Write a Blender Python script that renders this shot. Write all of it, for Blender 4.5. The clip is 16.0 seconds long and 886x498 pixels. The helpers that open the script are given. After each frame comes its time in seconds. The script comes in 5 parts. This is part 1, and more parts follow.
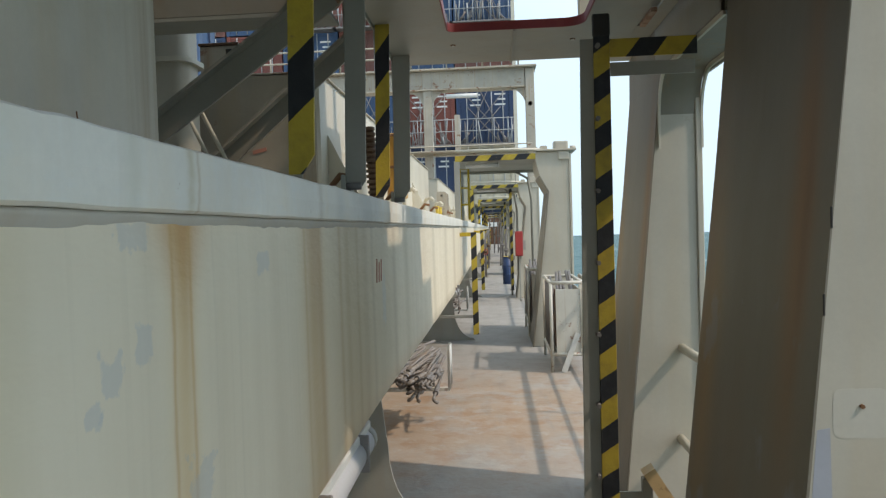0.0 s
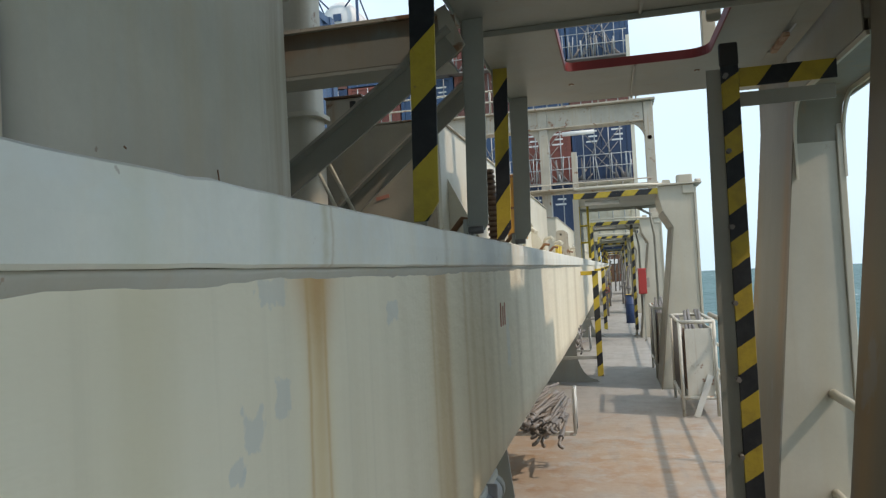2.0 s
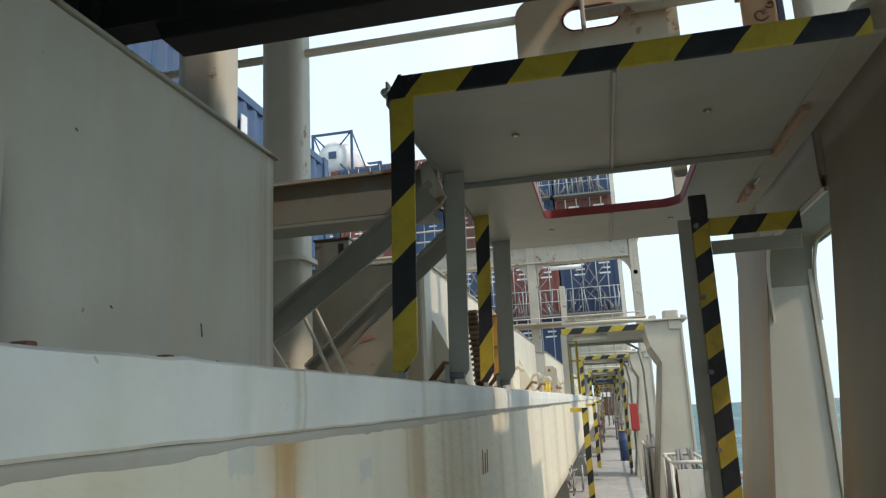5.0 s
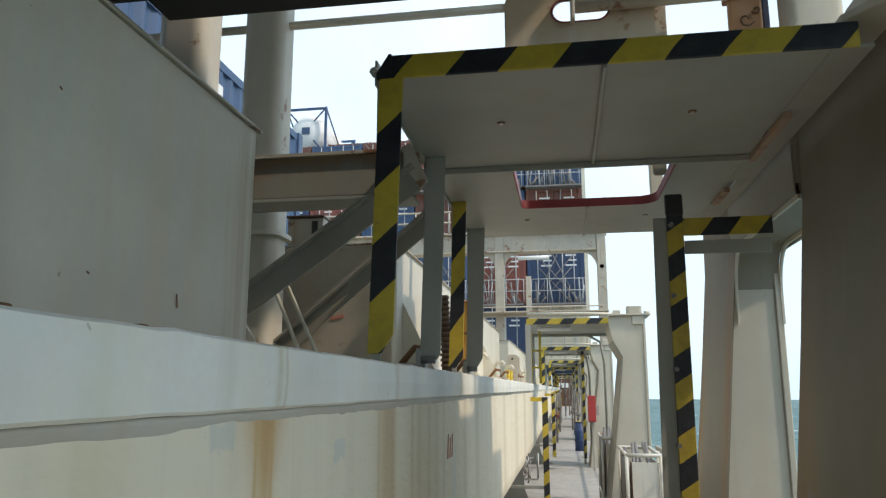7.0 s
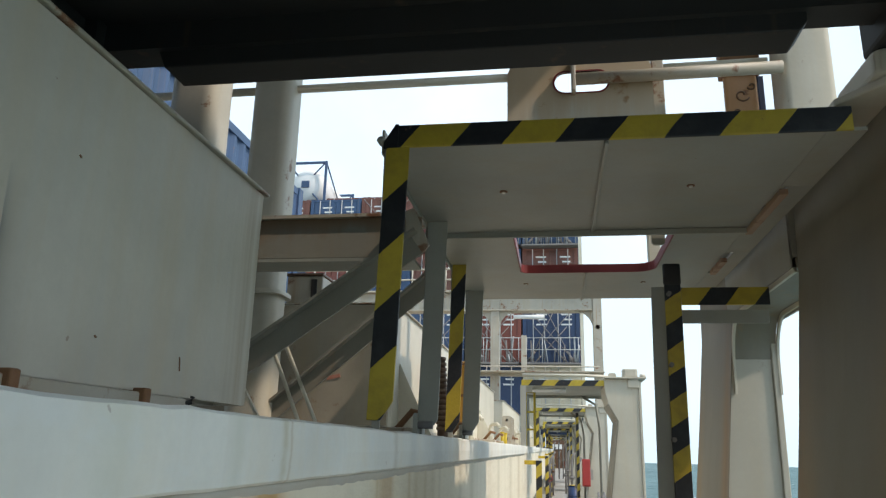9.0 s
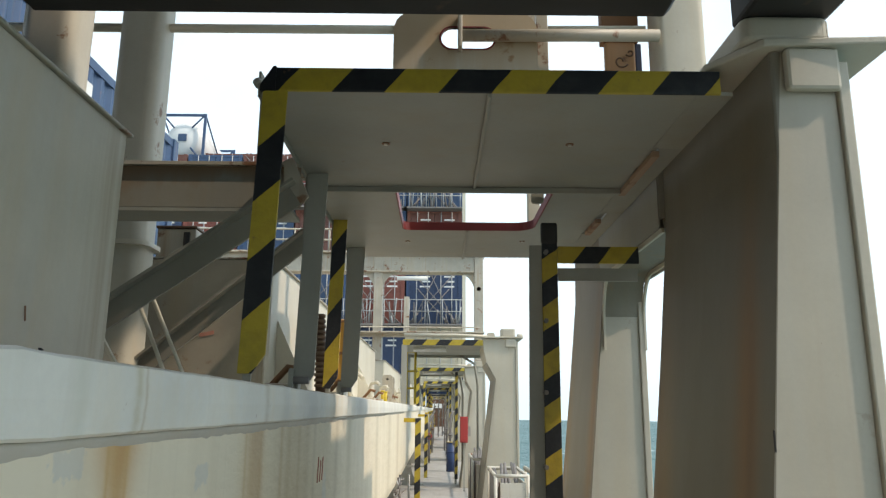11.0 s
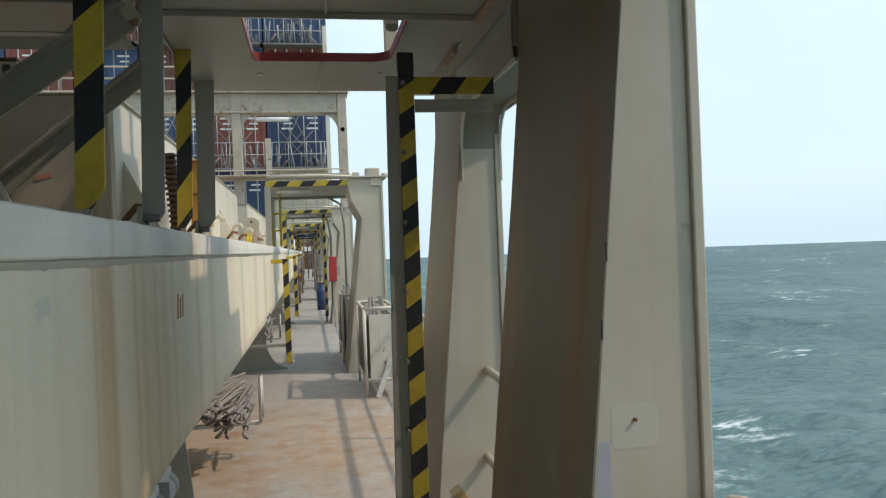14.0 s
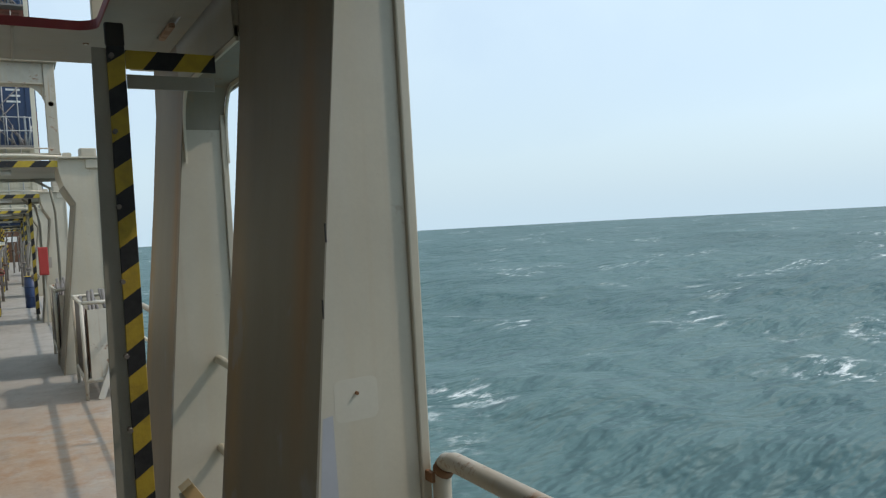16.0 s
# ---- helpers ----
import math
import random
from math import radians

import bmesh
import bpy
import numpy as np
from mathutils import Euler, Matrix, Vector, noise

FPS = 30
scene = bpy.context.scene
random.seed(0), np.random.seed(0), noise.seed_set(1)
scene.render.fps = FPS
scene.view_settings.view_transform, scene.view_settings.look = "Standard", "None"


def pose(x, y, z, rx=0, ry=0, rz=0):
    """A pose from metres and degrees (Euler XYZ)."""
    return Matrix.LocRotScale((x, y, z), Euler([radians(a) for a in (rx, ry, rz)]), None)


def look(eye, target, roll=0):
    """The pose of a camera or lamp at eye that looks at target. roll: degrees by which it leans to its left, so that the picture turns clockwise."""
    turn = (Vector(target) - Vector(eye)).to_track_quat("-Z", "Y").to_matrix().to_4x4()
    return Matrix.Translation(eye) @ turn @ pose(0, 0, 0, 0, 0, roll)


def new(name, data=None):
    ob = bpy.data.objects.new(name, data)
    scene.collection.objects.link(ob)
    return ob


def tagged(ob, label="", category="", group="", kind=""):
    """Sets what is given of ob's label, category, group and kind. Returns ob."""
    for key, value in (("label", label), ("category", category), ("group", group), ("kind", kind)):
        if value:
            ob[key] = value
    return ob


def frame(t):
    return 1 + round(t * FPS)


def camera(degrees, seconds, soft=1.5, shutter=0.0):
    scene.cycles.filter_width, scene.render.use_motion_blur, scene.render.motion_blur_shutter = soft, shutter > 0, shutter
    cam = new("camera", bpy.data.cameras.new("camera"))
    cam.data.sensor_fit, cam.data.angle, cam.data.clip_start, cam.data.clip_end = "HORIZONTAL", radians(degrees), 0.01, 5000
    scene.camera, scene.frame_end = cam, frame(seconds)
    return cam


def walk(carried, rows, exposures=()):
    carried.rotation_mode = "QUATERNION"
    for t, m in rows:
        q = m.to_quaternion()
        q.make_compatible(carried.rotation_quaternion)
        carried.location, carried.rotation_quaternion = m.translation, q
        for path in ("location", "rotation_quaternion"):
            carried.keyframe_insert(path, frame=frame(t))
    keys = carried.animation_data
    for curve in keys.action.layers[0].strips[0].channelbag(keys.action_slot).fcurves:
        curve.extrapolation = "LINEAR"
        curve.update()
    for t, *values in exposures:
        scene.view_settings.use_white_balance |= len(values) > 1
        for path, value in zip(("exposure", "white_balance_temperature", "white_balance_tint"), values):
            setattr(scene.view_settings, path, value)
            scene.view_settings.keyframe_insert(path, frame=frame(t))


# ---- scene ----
# the way of the camera
cam = camera(62.5, 16.0, 1.3)
PATH = [
    (0, (0.02, 0.391, 1.585), (-0.119, 2.385, 1.532), -1.8),
    (0.5, (0.011, 0.397, 1.587), (-0.192, 2.387, 1.571), -1.8),
    (1, (0.006, 0.407, 1.59), (-0.319, 2.38, 1.61), -2.4),
    (1.5, (0.002, 0.404, 1.595), (-0.399, 2.363, 1.641), -2.7),
    (2, (-0.002, 0.413, 1.6), (-0.454, 2.361, 1.668), -3.0),
    (2.5, (0.0, 0.401, 1.605), (-0.455, 2.346, 1.717), -2.8),
    (3, (0.001, 0.385, 1.61), (-0.49, 2.317, 1.773), -2.4),
    (3.5, (0.002, 0.356, 1.628), (-0.633, 2.24, 1.844), -2.8),
    (4, (0.022, 0.327, 1.641), (-0.557, 2.205, 2.016), -3.4),
    (4.5, (0.033, 0.341, 1.646), (-0.441, 2.235, 2.078), -3.3),
    (5, (0.043, 0.364, 1.644), (-0.357, 2.278, 2.064), -2.9),
    (7.5, (-0.002, 0.359, 1.649), (-0.321, 2.298, 2.022), 0.3),
    (8, (-0.008, 0.342, 1.663), (-0.337, 2.263, 2.115), 0.8),
    (8.5, (-0.007, 0.327, 1.673), (-0.343, 2.228, 2.197), 1.3),
    (11, (0.008, 0.372, 1.653), (0.019, 2.325, 2.081), 0.4),
    (11.5, (0.0, 0.38, 1.639), (0.012, 2.358, 1.931), 0.0),
    (12, (0.012, 0.369, 1.634), (0.024, 2.362, 1.797), -0.4),
    (12.5, (0.025, 0.372, 1.623), (0.126, 2.368, 1.709), -0.7),
    (13, (0.042, 0.359, 1.618), (0.334, 2.337, 1.63), -1.1),
    (13.5, (0.045, 0.357, 1.615), (0.444, 2.316, 1.58), -1.0),
    (14, (0.042, 0.361, 1.613), (0.407, 2.327, 1.607), -2.3),
    (14.5, (0.053, 0.366, 1.609), (0.438, 2.327, 1.549), -3.1),
    (15, (0.076, 0.337, 1.61), (0.644, 2.251, 1.5), -2.6),
    (15.5, (0.049, 0.313, 1.628), (0.785, 2.17, 1.523), -2.9),
    (16, (0.083, 0.307, 1.603), (1.095, 2.03, 1.522), -3.2),
]
EXPOSURES = [(0.0, 0.54, 6860, 15), (3.0, 0.48, 6920, 15), (5.0, 0.61, 6960, 15), (8.5, 0.68, 6880, 15), (10.9, 0.78, 7180, 15), (12.0, 0.66, 7420, 15), (12.5, 0.60, 7360, 15), (14.0, 0.38, 7060, 15), (15.2, 0.29, 7000, 15), (16.0, 0.14, 6840, 14)]
walk(cam, [(t, look(eye, target, roll)) for t, eye, target, roll in PATH], EXPOSURES)

# ---- daylight: sun from the seaward, aft side, over a hazy sky ----
SUN = Vector((0.87, -0.26, 1.0)).normalized()
world = bpy.data.worlds.new("sky")
scene.world = world
world.use_nodes = True
wn = world.node_tree.nodes
sky = wn.new("ShaderNodeTexSky")
sky.sky_type = "NISHITA"
sky.sun_disc = False
sky.sun_elevation = math.asin(SUN.z)
sky.sun_rotation = math.atan2(SUN.x, SUN.y)
sky.air_density, sky.dust_density, sky.ozone_density = 1.0, 0.5, 1.0
wn["Background"].inputs["Strength"].default_value = 0.15
haze = wn.new("ShaderNodeMix")
haze.data_type = "RGBA"
world_at = wn.new("ShaderNodeTexCoord")
height = wn.new("ShaderNodeSeparateXYZ")
world.node_tree.links.new(world_at.outputs["Generated"], height.inputs[0])
low = wn.new("ShaderNodeMapRange")
low.interpolation_type = "SMOOTHSTEP"
low.inputs["From Min"].default_value, low.inputs["From Max"].default_value = 0.34, -0.02
world.node_tree.links.new(height.outputs[2], low.inputs["Value"])
wisps = wn.new("ShaderNodeTexNoise")
wisps.inputs["Scale"].default_value, wisps.inputs["Detail"].default_value, wisps.inputs["Roughness"].default_value = 3.2, 6.0, 0.55
world.node_tree.links.new(world_at.outputs["Generated"], wisps.inputs["Vector"])
veil = wn.new("ShaderNodeMapRange")
veil.inputs["From Min"].default_value, veil.inputs["From Max"].default_value = 0.35, 0.62
veil.inputs["To Min"].default_value, veil.inputs["To Max"].default_value = 0.66, 0.86
world.node_tree.links.new(wisps.outputs["Fac"], veil.inputs["Value"])
tint = wn.new("ShaderNodeMix")
tint.data_type = "RGBA"
tint.inputs[6].default_value = (4.35, 5.75, 6.7, 1.0)
tint.inputs[7].default_value = (3.3, 4.55, 5.4, 1.0)
world.node_tree.links.new(low.outputs[0], tint.inputs[0])
thick = wn.new("ShaderNodeMath")
thick.operation = "MAXIMUM"
world.node_tree.links.new(veil.outputs[0], thick.inputs[0])
world.node_tree.links.new(low.outputs[0], thick.inputs[1])
world.node_tree.links.new(thick.outputs[0], haze.inputs[0])
world.node_tree.links.new(tint.outputs[2], haze.inputs[7])
world.node_tree.links.new(sky.outputs[0], haze.inputs[6])
world.node_tree.links.new(haze.outputs[2], wn["Background"].inputs["Color"])
sun_data = bpy.data.lights.new("sun", "SUN")
sun_data.energy, sun_data.angle, sun_data.color = 1.65, radians(1.2), (1.0, 0.92, 0.80)
sun = new("sun", sun_data)
sun.matrix_world = look((30, -20, 40), Vector((30, -20, 40)) - SUN)

# ---- materials ----
def nodes_of(name, rough=0.6, metal=0.0):
    m = bpy.data.materials.new(name)
    m.use_nodes = True
    nt = m.node_tree
    b = nt.nodes["Principled BSDF"]
    b.inputs["Roughness"].default_value = rough
    b.inputs["Metallic"].default_value = metal
    return m, nt, b


def link(nt, value, socket):
    if isinstance(value, (int, float)):
        socket.default_value = value
    elif isinstance(value, tuple):
        socket.default_value = (*value, 1.0)[:4] if len(value) == 3 and socket.type == "RGBA" else value
    else:
        nt.links.new(value, socket)


def calc(nt, op, a, b=0.0, c=0.0, clamp=False):
    n = nt.nodes.new("ShaderNodeMath")
    n.operation, n.use_clamp = op, clamp
    for i, v in enumerate((a, b, c)):
        link(nt, v, n.inputs[i])
    return n.outputs[0]


def blend(nt, fac, a, b):
    n = nt.nodes.new("ShaderNodeMix")
    n.data_type = "RGBA"
    link(nt, fac, n.inputs[0])
    link(nt, a, n.inputs[6])
    link(nt, b, n.inputs[7])
    return n.outputs[2]


def coords(nt, scale=(1, 1, 1), shift=True):
    tc = nt.nodes.new("ShaderNodeTexCoord")
    mp = nt.nodes.new("ShaderNodeMapping")
    mp.inputs["Scale"].default_value = scale
    nt.links.new(tc.outputs["Object"], mp.inputs["Vector"])
    if shift:
        info = nt.nodes.new("ShaderNodeObjectInfo")
        far = calc(nt, "MULTIPLY", info.outputs["Random"], 17.0)
        nt.links.new(far, mp.inputs["Location"])
    return mp.outputs[0]


def noisy(nt, vec, scale, detail=4.0, rough=0.55, low=0.35, high=0.65):
    n = nt.nodes.new("ShaderNodeTexNoise")
    n.inputs["Scale"].default_value, n.inputs["Detail"].default_value, n.inputs["Roughness"].default_value = scale, detail, rough
    nt.links.new(vec, n.inputs["Vector"])
    r = nt.nodes.new("ShaderNodeMapRange")
    r.inputs["From Min"].default_value, r.inputs["From Max"].default_value = low, high
    nt.links.new(n.outputs["Fac"], r.inputs["Value"])
    return r.outputs[0]


def bumped(nt, b, height, strength=0.15, distance=0.01):
    n = nt.nodes.new("ShaderNodeBump")
    n.inputs["Strength"].default_value, n.inputs["Distance"].default_value = strength, distance
    nt.links.new(height, n.inputs["Height"])
    nt.links.new(n.outputs[0], b.inputs["Normal"])


def paint(name, colour, rust=0.15, grime=0.35, rough=0.5, rust_colour=(0.23, 0.1, 0.045), shift=True):
    """Brushed ship's paint: uneven tone, grime run down by rain, rust spots and soft rust runs."""
    m, nt, b = nodes_of(name, rough)
    v = coords(nt, shift=shift)
    down = coords(nt, (9, 9, 0.7), shift)
    dark = tuple(c * 0.62 for c in colour)
    warm = (colour[0] * 0.92, colour[1] * 0.80, colour[2] * 0.62)
    tone = blend(nt, calc(nt, "MULTIPLY", noisy(nt, v, 2.2), grime), colour, dark)
    tone = blend(nt, calc(nt, "MULTIPLY", noisy(nt, down, 1.0, 5, 0.6, 0.45, 0.75), grime), tone, warm)
    spots = noisy(nt, v, 7.0, 8, 0.68, 0.66 - 0.12 * rust, 0.72 - 0.12 * rust)
    runs = calc(nt, "MULTIPLY", noisy(nt, coords(nt, (14, 14, 0.5), shift), 1.0, 3, 0.5, 0.62, 0.75), min(1.0, rust * 2.2))
    tone = blend(nt, calc(nt, "MULTIPLY", runs, 0.6), tone, (0.36, 0.2, 0.09))
    tone = blend(nt, calc(nt, "MULTIPLY", spots, min(1.0, rust * 3)), tone, rust_colour)
    grain = noisy(nt, v, 55, 6, 0.7, 0.3, 0.7)
    tone = blend(nt, calc(nt, "MULTIPLY", grain, 0.14), tone, dark)
    nicks = noisy(nt, v, 24, 4, 0.6, 0.735, 0.75)
    tone = blend(nt, calc(nt, "MULTIPLY", nicks, 0.5), tone, rust_colour)
    nt.links.new(tone, b.inputs["Base Color"])
    bumped(nt, b, noisy(nt, v, 16, 7, 0.6, 0.2, 0.8), 0.10, 0.006)
    return m


def striped(name, direction, period, phase, swap=False, wear=0.45):
    """Black and yellow warning paint, slanting bands along the given direction."""
    m, nt, b = nodes_of(name, 0.5)
    tc = nt.nodes.new("ShaderNodeTexCoord")
    d = nt.nodes.new("ShaderNodeVectorMath")
    d.operation = "DOT_PRODUCT"
    nt.links.new(tc.outputs["Object"], d.inputs[0])
    d.inputs[1].default_value = direction
    v = coords(nt)
    wob = calc(nt, "MULTIPLY", noisy(nt, v, 9, 3, 0.5, 0, 1), 0.012)
    s = calc(nt, "FRACT", calc(nt, "DIVIDE", calc(nt, "ADD", calc(nt, "SUBTRACT", d.outputs["Value"], phase), wob), period))
    band = calc(nt, "GREATER_THAN" if swap else "LESS_THAN", s, 0.5)
    worn = noisy(nt, v, 14, 7, 0.65, 0.45, 0.75)
    yellow = blend(nt, calc(nt, "MULTIPLY", worn, wear), (0.49, 0.355, 0.035), (0.21, 0.15, 0.035))
    black = blend(nt, calc(nt, "MULTIPLY", worn, 0.5), (0.012, 0.013, 0.016), (0.05, 0.05, 0.05))
    tone = blend(nt, band, black, yellow)
    chips = noisy(nt, v, 22, 6, 0.7, 0.66, 0.7)
    tone = blend(nt, calc(nt, "MULTIPLY", chips, 0.6), tone, (0.2, 0.12, 0.07))
    nt.links.new(tone, b.inputs["Base Color"])
    bumped(nt, b, noisy(nt, v, 45, 5), 0.15, 0.004)
    return m


def coaming_paint():
    """Cream plate with the rust runs, brown washes and touched-up patches of the hatch coaming; y runs along it."""
    m, nt, b = nodes_of("coaming_paint", 0.48)
    v = coords(nt, shift=False)
    sep = nt.nodes.new("ShaderNodeSeparateXYZ")
    nt.links.new(v, sep.inputs[0])
    y, z = sep.outputs[1], sep.outputs[2]
    warp = calc(nt, "MULTIPLY_ADD", noisy(nt, coords(nt, (1, 7, 2.5), False), 1.2, 5, 0.65, 0, 1), 0.026, -0.013)
    yy = calc(nt, "ADD", y, warp)

    def run(at, width, falloff):
        """A run of rust under the rim, fading on its way down."""
        off = calc(nt, "DIVIDE", calc(nt, "SUBTRACT", yy, at), width)
        bell = calc(nt, "POWER", 2.718, calc(nt, "MULTIPLY", calc(nt, "MULTIPLY", off, off), -1.0))
        fade = calc(nt, "SUBTRACT", 1.0, calc(nt, "MULTIPLY", calc(nt, "SUBTRACT", 1.62, z), falloff), clamp=True)
        return calc(nt, "MULTIPLY", bell, fade)

    cream = blend(nt, calc(nt, "MULTIPLY", noisy(nt, v, 1.7), 0.45), (0.79, 0.695, 0.525), (0.70, 0.61, 0.455))
    wash = noisy(nt, coords(nt, (1, 6.5, 0.35), False), 1.0, 4, 0.6, 0.42, 0.72)
    cream = blend(nt, calc(nt, "MULTIPLY", wash, 0.2), cream, (0.46, 0.36, 0.2))
    fine = noisy(nt, coords(nt, (1, 26, 0.6), False), 1.0, 3, 0.6, 0.55, 0.75)
    cream = blend(nt, calc(nt, "MULTIPLY", fine, 0.12), cream, (0.33, 0.27, 0.17))
    for at, width, falloff, colour, much in (
        (1.360, 0.036, 0.2, (0.68, 0.50, 0.26), 0.8), (1.365, 0.075, 9.0, (0.52, 0.29, 0.11), 0.8), (1.330, 0.006, 0.4, (0.56, 0.34, 0.13), 0.7), (1.390, 0.006, 0.5, (0.58, 0.36, 0.14), 0.7), (1.365, 0.045, 6.0, (0.52, 0.30, 0.10), 0.85), (1.37, 0.02, 3.5, (0.50, 0.27, 0.09), 0.6),
        (2.10, 0.085, 0.2, (0.54, 0.37, 0.17), 0.85), (2.165, 0.030, 0.3, (0.46, 0.27, 0.10), 0.75), (2.12, 0.05, 3.0, (0.42, 0.22, 0.08), 0.6), (2.03, 0.012, 0.4, (0.50, 0.33, 0.13), 0.5),
        (2.62, 0.42, 0.15, (0.48, 0.38, 0.22), 0.85), (2.40, 0.022, 0.5, (0.42, 0.28, 0.12), 0.55), (2.50, 0.035, 0.4, (0.40, 0.28, 0.13), 0.45), (2.66, 0.025, 0.4, (0.38, 0.27, 0.13), 0.5), (2.80, 0.05, 0.4, (0.40, 0.30, 0.16), 0.5),
        (2.95, 0.03, 0.5, (0.36, 0.28, 0.16), 0.5), (3.2, 0.35, 0.3, (0.48, 0.40, 0.25), 0.65), (3.5, 0.06, 0.4, (0.42, 0.33, 0.2), 0.5), (3.95, 0.1, 0.5, (0.45, 0.37, 0.2), 0.5), (0.98, 0.05, 0.7, (0.66, 0.56, 0.36), 0.4),
        (5.6, 0.12, 0.4, (0.45, 0.38, 0.24), 0.5), (6.9, 0.2, 0.4, (0.45, 0.36, 0.22), 0.5), (8.3, 0.2, 0.5, (0.42, 0.3, 0.16), 0.5),
    ):
        cream = blend(nt, calc(nt, "MULTIPLY", run(at, width, falloff), much), cream, colour)
    # greyish-blue touch-up paint
    for at, high, wide, tall in ((1.235, 1.588, 0.045, 0.022), (1.41, 1.2, 0.055, 0.085), (1.25, 1.46, 0.03, 0.03), (1.17, 1.43, 0.03, 0.04), (1.13, 1.40, 0.02, 0.02), (1.72, 1.535, 0.05, 0.025), (3.2, 1.32, 0.06, 0.12)):
        dy = calc(nt, "DIVIDE", calc(nt, "ABSOLUTE", calc(nt, "SUBTRACT", yy, at)), wide)
        dz = calc(nt, "DIVIDE", calc(nt, "ABSOLUTE", calc(nt, "SUBTRACT", z, high)), tall)
        ragged = calc(nt, "MULTIPLY", noisy(nt, v, 26, 5, 0.65, 0.3, 0.7), 0.9)
        inside = calc(nt, "MULTIPLY", calc(nt, "SUBTRACT", 1.25, calc(nt, "ADD", calc(nt, "MAXIMUM", dy, dz), ragged), clamp=True), 5.0, clamp=True)
        cream = blend(nt, calc(nt, "MULTIPLY", inside, 0.4), cream, (0.45, 0.48, 0.49))
    specks = noisy(nt, v, 16, 8, 0.7, 0.715, 0.735)
    cream = blend(nt, calc(nt, "MULTIPLY", specks, 0.7), cream, (0.16, 0.12, 0.08))
    nt.links.new(cream, b.inputs["Base Color"])
    bumped(nt, b, noisy(nt, coords(nt, (1, 1.2, 3), False), 3.0, 5, 0.6, 0.2, 0.8), 0.25, 0.02)
    return m


def deck_paint():
    """Pale grey deck paint, worn to red primer and rust on the stretch past the first ladder."""
    m, nt, b = nodes_of("deck_paint", 0.55)
    v = coords(nt, shift=False)
    sep = nt.nodes.new("ShaderNodeSeparateXYZ")
    nt.links.new(v, sep.inputs[0])
    off = calc(nt, "DIVIDE", calc(nt, "SUBTRACT", sep.outputs[1], 6.6), 2.0)
    near = calc(nt, "POWER", 2.718, calc(nt, "MULTIPLY", calc(nt, "MULTIPLY", off, off), -1.0))
    grey = blend(nt, calc(nt, "MULTIPLY", noisy(nt, v, 1.3, 5), 0.6), (0.40, 0.385, 0.36), (0.30, 0.285, 0.26))
    grey = blend(nt, calc(nt, "MULTIPLY", noisy(nt, v, 6, 7, 0.65, 0.5, 0.7), 0.4), grey, (0.23, 0.21, 0.19))
    red = calc(nt, "MULTIPLY", noisy(nt, v, 1.6, 9, 0.68, 0.30, 0.52), near)
    grey = blend(nt, calc(nt, "MULTIPLY", red, 0.85), grey, (0.37, 0.255, 0.165))
    deep = calc(nt, "MULTIPLY", noisy(nt, v, 3.4, 9, 0.7, 0.50, 0.62), near)
    grey = blend(nt, calc(nt, "MULTIPLY", deep, 0.6), grey, (0.31, 0.165, 0.075))
    bare = calc(nt, "MULTIPLY", noisy(nt, v, 4.7, 8, 0.65, 0.58, 0.63), near)
    grey = blend(nt, calc(nt, "MULTIPLY", bare, 0.4), grey, (0.45, 0.43, 0.40))
    grey = blend(nt, calc(nt, "MULTIPLY", noisy(nt, v, 5, 8, 0.7, 0.6, 0.68), 0.35), grey, (0.3, 0.17, 0.1))
    tracks = noisy(nt, coords(nt, (3.0, 0.5, 1), False), 2.0, 5, 0.6, 0.55, 0.7)
    grey = blend(nt, calc(nt, "MULTIPLY", tracks, 0.35), grey, (0.20, 0.185, 0.17))
    nt.links.new(calc(nt, "MULTIPLY_ADD", noisy(nt, v, 2.5, 5), 0.25, 0.42), b.inputs["Roughness"])
    nt.links.new(grey, b.inputs["Base Color"])
    bumped(nt, b, noisy(nt, v, 18, 6), 0.2, 0.006)
    return m


